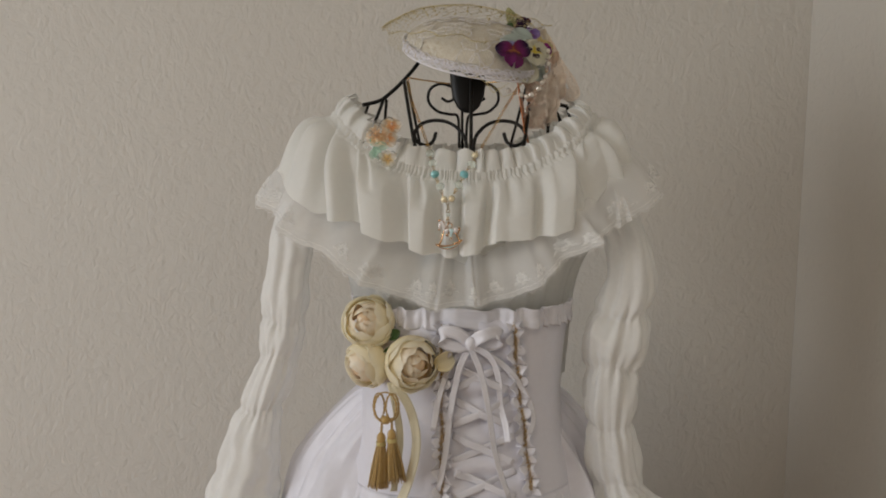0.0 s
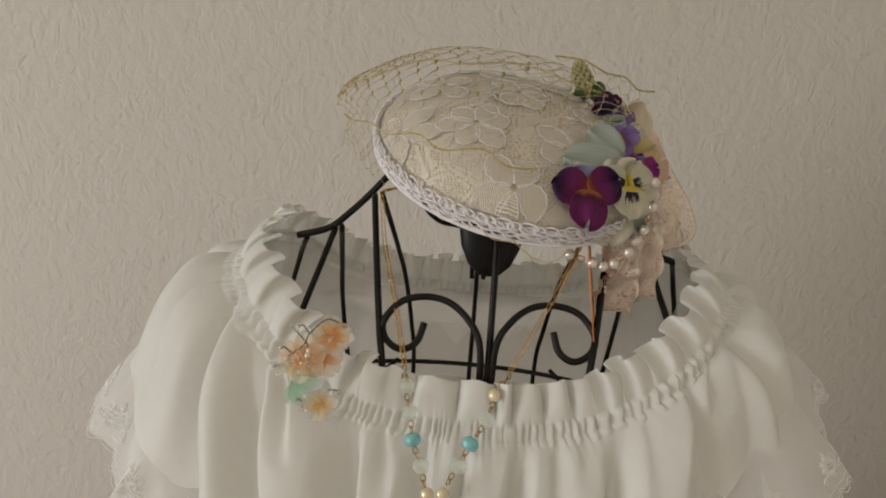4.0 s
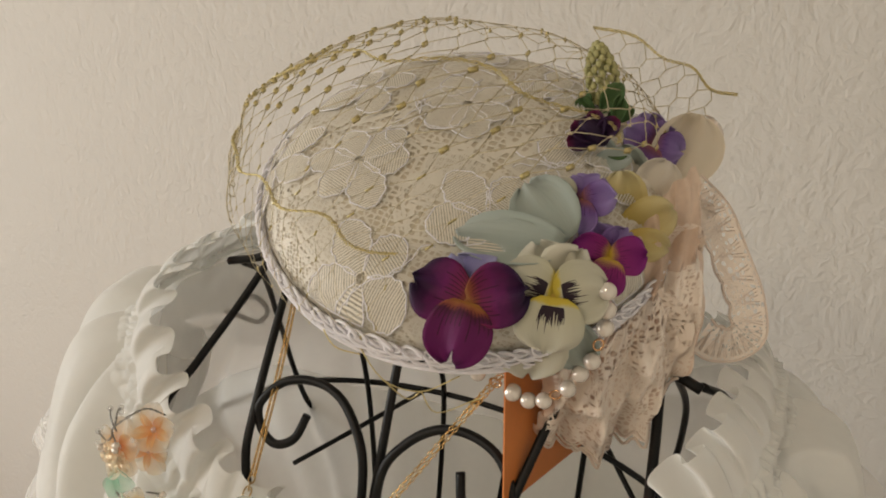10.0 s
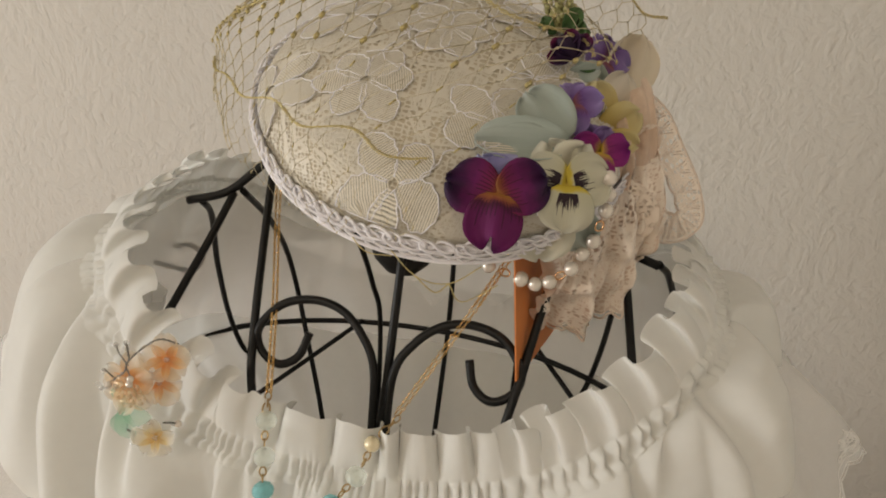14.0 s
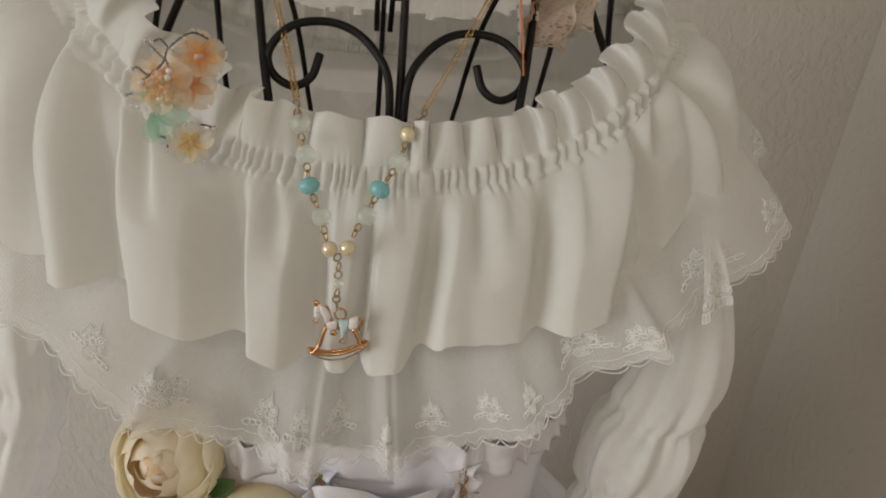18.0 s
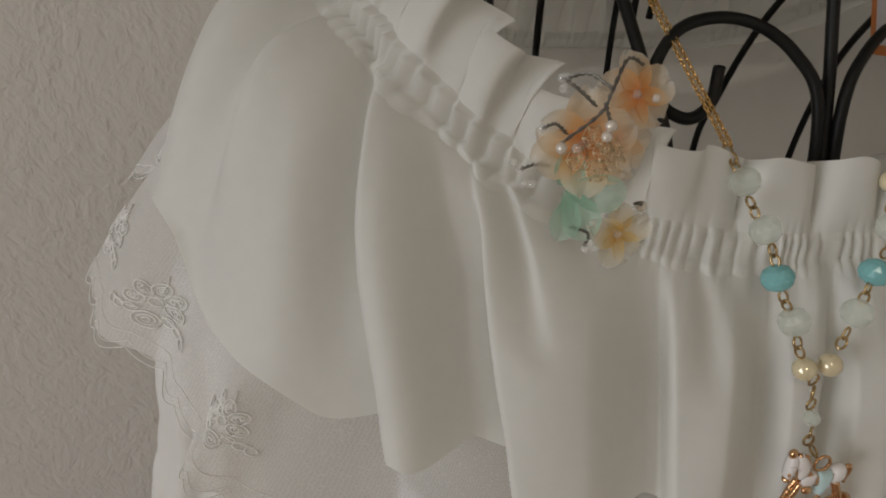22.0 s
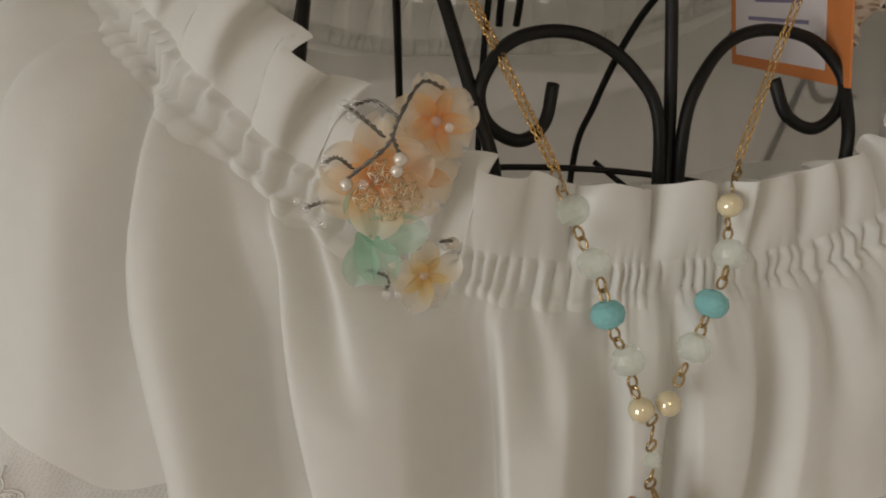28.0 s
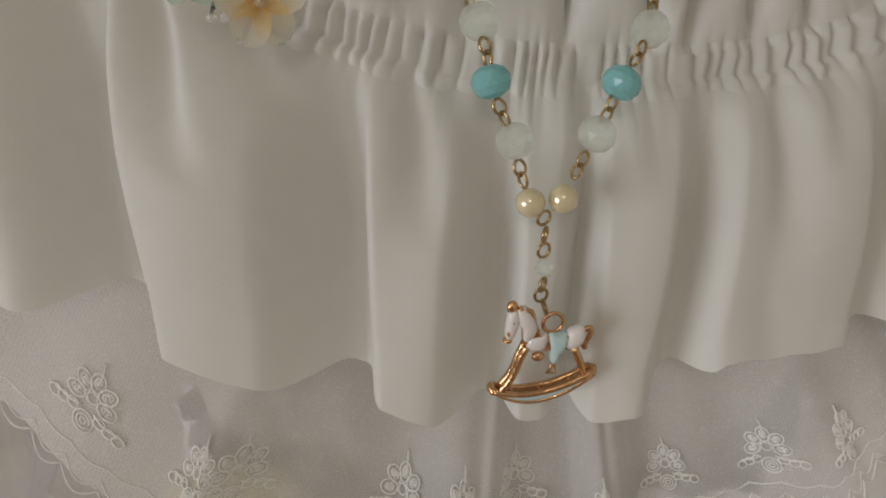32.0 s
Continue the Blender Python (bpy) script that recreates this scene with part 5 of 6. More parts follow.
def horse(parent):
    """Rocking horse pendant, about 24 mm across, in the plane of the front."""
    ox, oy, oz = 0.0062, 0.6935, 1.1905
    tilt = radians(4)

    def at(x, z, d=0.0):                       # millimetres
        x, z = 0.93 * x, 1.24 * z
        return Vector((ox + (x * math.cos(tilt) + z * math.sin(tilt)) * 0.001, oy - d * 0.001, oz + (z * math.cos(tilt) - x * math.sin(tilt)) * 0.001))

    def blob(outline, t, g):
        """A plump plate: the outline with rounded front and back."""
        cx = sum(p[0] for p in outline) / len(outline)
        cz = sum(p[1] for p in outline) / len(outline)
        n = len(outline)
        vs, fs = [], []
        for s, d in ((0.86, -t), (1.0, -t * 0.4), (1.0, t * 0.4), (0.86, t), (0.45, t * 1.35)):
            vs += [at(cx + (x - cx) * s, cz + (z - cz) * s, d) for x, z in outline]
        for j in range(4):
            for i in range(n):
                i2 = (i + 1) % n
                fs.append((j * n + i, j * n + i2, (j + 1) * n + i2, (j + 1) * n + i))
        fs.append(tuple(4 * n + i for i in range(n)))
        fs.append(tuple(reversed(range(n))))
        return g.add(vs, fs)

    def smoothed(pts, n=5):
        loop = [Vector((x, z, 0)) for x, z in pts]
        out = []
        k = len(loop)
        for i in range(k):
            a, b, c, d = loop[i - 1], loop[i], loop[(i + 1) % k], loop[(i + 2) % k]
            for j in range(n):
                t = j / n
                q = 0.5 * (2 * b + (c - a) * t + (2 * a - 5 * b + 4 * c - d) * t * t + (3 * b - a - 3 * c + d) * t ** 3)
                out.append((q.x, q.y))
        return out

    pend = part("horse_pendant", blob(smoothed([(-7.5, 7.5), (-4, 5.3), (0, 4.6), (4, 4.4), (8, 6.2), (8.6, 3.2), (6, 1.6), (1, 0.9), (-3.5, 1.2), (-6.0, 1.9), (-7, 4)]), 1.0, Geo()), ROSE_GOLD, parent, "rose-gold rocking horse charm with enamel")
    part("neck", blob(smoothed([(-9.6, 10.2), (-7.5, 10.4), (-5.2, 8.6), (-3.8, 6.0), (-4.6, 3.6), (-6.4, 3.2), (-7.6, 6.0), (-9.0, 7.4)]), 1.3, Geo()), WHITE_ENAMEL, pend, "white enamel")
    part("head", blob(smoothed([(-11.4, 9.6), (-9.6, 10.0), (-8.6, 8.2), (-8.9, 5.8), (-9.6, 3.8), (-11.0, 3.6), (-11.5, 5.6), (-11.7, 7.6)]), 1.3, Geo()), WHITE_ENAMEL, pend, "white enamel")
    part("chest", blob(smoothed([(-5.4, 4.0), (-2.6, 5.0), (-0.8, 4.8), (-1.0, 1.6), (-4.4, 1.2), (-5.8, 2.0)]), 1.35, Geo()), WHITE_ENAMEL, pend, "white enamel")
    part("rump", blob(smoothed([(4.2, 5.4), (6.0, 6.4), (8.0, 6.4), (8.7, 4.4), (8.0, 2.6), (5.4, 1.8), (4.0, 2.6)]), 1.45, Geo()), WHITE_ENAMEL, pend, "white enamel")
    part("saddle", blob(smoothed([(-0.6, 4.9), (2.0, 5.2), (4.2, 5.0), (4.4, 2.4), (3.2, 0.8), (2.6, -1.6), (1.6, -1.6), (0.6, 1.2)]), 1.6, Geo()), BLUE_ENAMEL, pend, "pale blue enamel")
    g = Geo()
    tube(g, [at(-9.2 + 5.6 * t, 10.6 - 5.0 * t * t - 0.6 * math.sin(9 * t), 0.6) for t in [i / 14 for i in range(15)]], 0.0006, 6)
    ball(g, at(-10.9, 10.4), 0.0013, 0.0011, 0.0016)
    ball(g, at(-10.2, 7.8, 1.2), 0.0012, 0.0006, 0.0007)
    ball(g, at(-10.8, 5.4, 1.3), 0.0005, 0.0005, 0.0009)
    ball(g, at(-10.6, 3.5, 0.5), 0.0011, 0.0012, 0.0008)
    part("mane_and_bridle", g, ROSE_GOLD, pend)
    g = Geo()
    tube(g, smooth_path([at(8.4, 5.8), at(9.8, 6.2), at(10.2, 4.6), at(9.4, 2.4), at(9.8, 1.6)], 5), 0.0007, 6)
    part("tail", g, ROSE_GOLD, pend)
    g = Geo()
    for d in (-0.9, 0.9):
        tube(g, smooth_path([at(-5.6, 2.2, d), at(-6.6, -1.0, d), at(-7.6, -5.2, d), at(-10.2, -9.0, d)], 5), 0.0009, 7)
        tube(g, smooth_path([at(6.6, 2.2, d), at(8.6, -0.6, d), at(10.8, -3.6, d), at(12.2, -4.4, d)], 5), 0.0009, 7)
    part("leg", g, ROSE_GOLD, pend)
    ball(g2 := Geo(), at(-2.0, -0.2, 0.5), 0.0016, 0.001, 0.0013)
    part("strap_end", g2, ROSE_GOLD, pend)
    g = Geo()
    tube(g, [at(1.0, -3.6, 1.2), at(3.2, -3.6, 1.2), at(2.4, -1.2, 1.2), at(1.8, -1.2, 1.2)], 0.00035, 6, closed=True)
    part("stirrup", g, ROSE_GOLD, pend)
    # rockers: curved bars, front one with a pale blue enamel inlay
    for d, r in ((1.3, 0.0008), (-1.3, 0.0008)):
        g = Geo()
        up = [at(-11.4 + 24.4 * t, -8.2 + 5.0 * t - 10.4 * t * (1 - t), d) for t in [i / 20 for i in range(21)]]
        dn = [at(-11.0 + 24.2 * t, -8.6 + 4.6 * t - 16.0 * t * (1 - t), d) for t in [i / 20 for i in range(21)]]
        tube(g, up, r, 6)
        tube(g, dn, r * 0.75, 6)
        part("rocker", g, ROSE_GOLD, pend)
        h = Geo()
        vs = [p.lerp(q, 0.08) for p, q in zip(up, dn)] + [p.lerp(q, 0.95) for p, q in zip(up, dn)]
        h.add(vs, [(i, i + 1, 22 + i, 21 + i) for i in range(20)])
        part("rocker_inlay", h, BLUE_ENAMEL if d > 0 else ROSE_GOLD, pend, thick=0.0006)
    g = Geo()
    tube(g, smooth_path([at(-11.2, -8.4, -1.4), at(-12.2, -8.0, 0), at(-11.2, -8.4, 1.4)], 4), 0.001, 6)
    tube(g, smooth_path([at(12.8, -3.8, -1.4), at(13.4, -3.2, 0), at(12.8, -3.8, 1.4)], 4), 0.001, 6)
    for t in (0.2, 0.5, 0.8):
        tube(g, [at(-11.4 + 24.4 * t, -8.2 + 5.0 * t - 11.4 * t * (1 - t), -1.3), at(-11.4 + 24.4 * t, -8.2 + 5.0 * t - 11.4 * t * (1 - t), 1.3)], 0.0007, 6)
    part("cross_bar", g, ROSE_GOLD, pend)
    g = Geo()
    torus_link(g, at(0.0, 7.2), (0, 0, 1), (0, -1, 0), 0.0052, 0.0046, 0.0005, 16)
    part("hanging_loop", g, ROSE_GOLD, pend)


necklace()


# ---- the flower brooch on the frill ----


def small_flower(parent, c, facing, n, L, mat, seed, wid=0.9, cup=0.1, name="flower", label=""):
    fr = frame_of(facing)
    rn = random.Random(seed)
    core = Geo()
    ball(core, Vector(c) + fr[2] * 0.001, 0.0013)
    f = part(name, core, CRYSTAL, parent, label)
    for k in range(n):
        part("petal", petal(Vector(c) + fr[2] * (0.0003 * k), fr, 360 / n * k + rn.uniform(-8, 8), L * rn.uniform(0.9, 1.08), L * wid, cup + rn.uniform(-0.05, 0.05), rn.uniform(-0.05, 0.25), 0.14, seed=k, notch=0.08, rag=0.03), mat, f)
    return f


def brooch():
    top = thing("flower_brooch", (-0.058, 0.722, 1.255), "apricot resin flower brooch with aqua leaves on the neck frill", "brooch")
    small_flower(top, (-0.0505, 0.7240, 1.2940), (0.25, -1, 0.45), 5, 0.0100, APRICOT, 1, 1.0, 0.2, label="apricot resin flower")
    small_flower(top, (-0.0640, 0.7180, 1.2845), (-0.15, -1, 0.25), 6, 0.0125, APRICOT, 2, 0.9, 0.1, label="apricot resin flower")
    small_flower(top, (-0.0550, 0.7235, 1.2830), (0.2, -1, 0.1), 5, 0.0110, APRICOT, 3, 0.95, 0.15, label="apricot resin flower")
    small_flower(top, (-0.0540, 0.7150, 1.2625), (0.2, -1, 0.0), 5, 0.0092, HONEY, 4, 0.85, 0.25, label="honey-yellow resin flower")
    for c, a, L, w in (((-0.0680, 0.7150, 1.2745), 95, 0.0150, 0.0095), ((-0.0680, 0.7155, 1.2735), 150, 0.0135, 0.0095), ((-0.0690, 0.7160, 1.2750), 20, 0.0090, 0.008), ((-0.0665, 0.7160, 1.2720), 195, 0.0110, 0.008)):
        part("leaf", petal(c, frame_of((0, -1, 0.2)), a, L, w, 0.25, 0.1, point=0.4), AQUA, top, "translucent aqua resin leaf")
    stems = [[(-0.0700, 0.7150, 1.2860), (-0.0625, 0.7135, 1.2930), (-0.0600, 0.7140, 1.2985), (-0.0535, 0.7230, 1.3030), (-0.0470, 0.7270, 1.3000)],
             [(-0.0600, 0.7140, 1.2985), (-0.0640, 0.7190, 1.3005), (-0.0675, 0.7230, 1.2985)],
             [(-0.0615, 0.7135, 1.2955), (-0.0600, 0.7130, 1.2915)],
             [(-0.0665, 0.7130, 1.2655), (-0.0620, 0.7120, 1.2640), (-0.0625, 0.7120, 1.2605)],
             [(-0.0784, 0.7187, 1.2783), (-0.0745, 0.7175, 1.2800), (-0.0710, 0.7180, 1.2790)], [(-0.0697, 0.7202, 1.2994), (-0.0665, 0.7175, 1.2975), (-0.0625, 0.7160, 1.2940)], [(-0.0500, 0.7150, 1.2700), (-0.0475, 0.7170, 1.2690), (-0.0462, 0.7190, 1.2672)], [(-0.0745, 0.7165, 1.2890), (-0.0720, 0.7150, 1.2905), (-0.0690, 0.7150, 1.2880)]]
    for s in stems:
        g = Geo()
        path = smooth_path(s, 10)
        for ph in (0, math.pi):
            tube(g, [p + Vector((math.cos(i * 1.1 + ph), 0, math.sin(i * 1.1 + ph))) * 0.00028 for i, p in enumerate(path)], 0.00026, 4)
        part("twisted_wire", g, STEEL_WIRE, top)
    # small gold filigree discs with a star pattern
    for cx, cy, cz in ((-0.0668, 0.7128, 1.2828), (-0.0622, 0.7122, 1.2800), (-0.0638, 0.7126, 1.2880), (-0.0590, 0.7130, 1.2850), (-0.0575, 0.7132, 1.2815), (-0.0610, 0.7124, 1.2845)):
        g = Geo()
        n = Vector((0.1, -1, 0.3)).normalized()
        r, w = Vector((1, 0.1, 0)).normalized(), Vector((0, 0.3, 1)).normalized()
        at = lambda a, q: Vector((cx, cy, cz)) + (r * math.cos(a) + w * math.sin(a)) * q + n * 0.0003
        for k in range(6):
            a = k * math.pi / 3
            tube(g, [at(a, 0), at(a, 0.0028)], 0.00013, 4)
            tube(g, [at(a, 0.0028), at(a + math.pi / 6, 0.0013), at(a + math.pi / 3, 0.0028), at(a, 0.0028)], 0.00013, 4)
            tube(g, [at(0, 0), at(a + math.pi / 6, 0.0011)], 0.00011, 4)
        part("filigree", g, PALE_GOLD, top, "tiny pale gold filigree star")
    for x, y, z, r in ((-0.0705, 0.7135, 1.2852, 0.0017), (-0.0672, 0.7130, 1.2852, 0.0014), (-0.0598, 0.7125, 1.2905, 0.0018), (-0.0605, 0.7125, 1.2880, 0.0017), (-0.0697, 0.7202, 1.2994, 0.0014), (-0.0784, 0.7187, 1.2783, 0.0014), (-0.0800, 0.7187, 1.2800, 0.0012), (-0.0745, 0.7165, 1.2890, 0.0013), (-0.0555, 0.7135, 1.2700, 0.0012), (-0.0675, 0.7235, 1.2985, 0.0015), (-0.0680, 0.7235, 1.2960, 0.0015), (-0.0625, 0.7115, 1.2600, 0.0013), (-0.0600, 0.7115, 1.2600, 0.0013), (-0.0765, 0.7200, 1.2740, 0.0013), (-0.0745, 0.7200, 1.2738, 0.0013), (-0.0462, 0.7190, 1.2672, 0.0018), (-0.0480, 0.7185, 1.2668, 0.0012), (-0.0500, 0.7130, 1.2965, 0.0012)):
        g = Geo()
        ball(g, (x, y, z), r * 0.82, seg=10, rows=8)
        part("crystal_bead", g, WHITE_PEARL if r > 0.00165 else CRYSTAL, top, "small pearl bead" if r > 0.00165 else "tiny clear bead")


brooch()

# ---- the hat ----
HC = Vector((0.036, 0.818, 1.377))
HROT = Euler((radians(22), radians(9), 0)).to_matrix()
HA, HB, HH = 0.079, 0.079, 0.0345


def hat_at(x, y, z):
    return HC + HROT @ Vector((x, y, z))


def dome(u, v, grow=0.0):
    """v: 0 at the rim, 1 at the crown."""
    th = 2 * math.pi * u
    a = math.pi / 2 * v
    k = math.cos(a) ** 0.92
    return hat_at((HA + grow) * k * math.sin(th), -(HB + grow) * k * math.cos(th), (HH + grow) * math.sin(a) ** 0.85)


def crown_at(x, y, lift=0.0):
    """A point of the crown above the hat's own x and y."""
    q = min(0.999, math.hypot(x / HA, y / HB))
    z = HH * math.sin(math.acos(q ** (1 / 0.92))) ** 0.85
    n = Vector((x / HA ** 2, y / HB ** 2, z / HH ** 2 + 1e-6)).normalized()
    return hat_at(x + n.x * lift, y + n.y * lift, z + n.z * lift)


def hat():
    top = thing("hat", (HC.x, HC.y, 1.34), "small cream lace hat with silk pansies and gold net veil", "hat")
    part("crown", sheet(lambda u, v: dome(u, min(v, 0.995)), 72, 24, True, (0.5, 0.11)), HAT_SATIN, top, "cream satin crown")

    def under(u, v):
        p = dome(u, 0)
        c = hat_at(0, 0, 0.012)
        return p.lerp(c, min(v, 0.98))

    part("lining", sheet(under, 48, 6, True), HAT_SATIN, top)
    g = sheet(lambda u, v: dome(u, min(v, 0.995), 0.0004), 96, 30, True)
    inv = HROT.transposed()
    g.uv = []
    for p in g.v:                            # laid out flat from the crown's top, so that the pattern keeps its size down to the rim
        x, y, z = inv @ (Vector(p) - HC)
        arc = 0.094 * (1 - math.asin(min(1.0, max(0.0, z / (HH + 0.0004)) ** 1.18)) / (math.pi / 2))
        k = arc / max(1e-5, math.hypot(x, y))
        g.uv.append((x * k, y * k))
    part("lace_cover", g, HAT_LACE, top, "white floral lace over the crown")
    # raised woven petals and cords of the lace
    rn = random.Random(12)
    pet, cord = Geo(), Geo()
    spots = [(0.044 * (i + 0.5 * (j % 2)) + rn.uniform(-0.006, 0.006), 0.037 * j + 0.006 + rn.uniform(-0.005, 0.005)) for i in range(-2, 3) for j in range(-2, 3)]
    for k, (fx, fy) in enumerate(spots):
        if math.hypot(fx / HA, fy / HB) > 0.95:
            continue
        spin, cnt = rn.uniform(0, 6.28), rn.choice((4, 5, 6))
        for j in range(cnt):
            a = spin + j * 2 * math.pi / cnt + rn.uniform(-0.15, 0.15)
            L, W = rn.uniform(0.015, 0.021), rn.uniform(0.012, 0.0165)
            ca, sa = math.cos(a), math.sin(a)
            vs, fs, uv = [], [], []
            nn = 16
            for i in range(nn + 1):
                t = 0.0015 + L * i / nn
                w = W / 2 * max(0.08, math.sin(math.pi * min(0.98, 0.06 + 0.92 * i / nn))) ** 0.7 * (0.55 + 0.45 * i / nn) * 1.2 * (1 + 0.07 * math.sin(i * 1.7 + k))
                for q in (-1, 0, 1):
                    x, y = fx + ca * t - sa * q * w, fy + sa * t + ca * q * w
                    h = math.hypot(x / HA, y / HB)
                    if h > 0.985:
                        x, y = x * 0.985 / h, y * 0.985 / h
                    vs.append(crown_at(x, y, 0.0015 + (0.0003 if q == 0 else 0)))
                    uv.append((t + k * 0.11, q * w + j * 0.031))
            for i in range(nn):
                for q in (0, 1):
                    fs.append((3 * i + q, 3 * i + q + 1, 3 * i + q + 4, 3 * i + q + 3))
            pet.add(vs, fs, uv)
            tube(cord, [vs[3 * i] for i in range(nn + 1)] + [vs[3 * i + 2] for i in range(nn, -1, -1)], 0.00030, 4)
    for k in range(26):                     # winding tendrils between the flowers
        x, y, a = rn.uniform(-0.06, 0.06), rn.uniform(-0.06, 0.06), rn.uniform(0, 6.28)
        pts = []
        for i in range(16):
            a += rn.uniform(-0.7, 0.7)
            x, y = x + 0.0022 * math.cos(a), y + 0.0022 * math.sin(a)
            if math.hypot(x / HA, y / HB) > 0.97:
                break
            pts.append(crown_at(x, y, 0.0016))
        if len(pts) > 3:
            tube(cord, smooth_path(pts, 3), 0.00026, 4)
    part("lace_petals", pet, HAT_PETAL, top, kind="stuff")
    part("lace_cord", cord, GIMP, top, kind="stuff")
    # gimp braid of curls round the rim
    for row in range(3):
        g = Geo()
        pts, n = [], 1300
        for i in range(n):
            u = i / n
            ph = u * 2 * math.pi * 86 + row * 2.1
            a = 0.0036 * (1 + 0.45 * math.sin(u * 71 + row * 1.9) * math.sin(u * 173 + row))
            du = a * 1.25 * math.cos(ph) / 0.49
            up = a * math.sin(ph) + 0.002 + 0.0030 * (row - 1)
            v = (up + 0.003) / 0.11
            p = dome((u + du) % 1, max(0.0, v), 0.0018 + 0.0007 * row + 0.0006 * math.sin(ph * 2))
            if v < 0:
                p = p + HROT @ Vector((0, 0, up + 0.003))
            pts.append(p)
        tube(g, pts, 0.00062, 5, closed=True)
        part("gimp_braid", g, GIMP, top, "white curled gimp braid")
    g = Geo()
    for z in (-0.003, 0.006):
        tube(g, [dome(i / 200, max(0, z / 0.11), 0.0015) + (HROT @ Vector((0, 0, min(z, 0)))) for i in range(200)], 0.0011, 6, closed=True)
    part("braid_edge", g, GIMP, top)
    veil(top)
    flowers(top)
    trimmings(top)


def bubble(mu, la):
    """The veil: mu from its gathered end by the flowers (0) to the far side (1), la from the front edge (0) over the crown to the back (1)."""
    l = radians(-8 + 176 * la)
    back = min(1, max(0, (la - 0.25) / 0.4))
    m0 = math.degrees(math.acos(0.12 + 0.62 * back))
    m = radians(m0 + (166 - m0) * mu)
    ease = min(1, max(0, (la - 0.22) / 0.33))
    ease = ease * ease * (3 - 2 * ease)
    grow = 1.02 + 0.20 * ease * min(1, mu * 1.6) + 0.16 * max(0, mu - 0.45)
    rho = abs(math.sin(m)) ** 1.0
    x = -0.004 - 0.086 * grow * sp(-math.cos(m), 0.9)
    y = -0.082 * (1.0 + (grow - 1.03) * 0.75) * rho * math.cos(l)
    z = 0.004 + (0.037 * (1.02 + 0.17 * ease * min(1, mu * 1.6)) + 0.006 * ease) * rho * sp(math.sin(l), 0.9)
    z *= 1 - 0.42 * mu * mu * ease
    x *= 1 - 0.05 * mu * ease
    sag = 0.0022 * noise.noise(Vector((mu * 7, la * 7, 4)))
    d = Vector((x, y, z + 0.02)).normalized()
    return hat_at(x + d.x * sag, y + d.y * sag, z + d.z * sag + 0.0012)


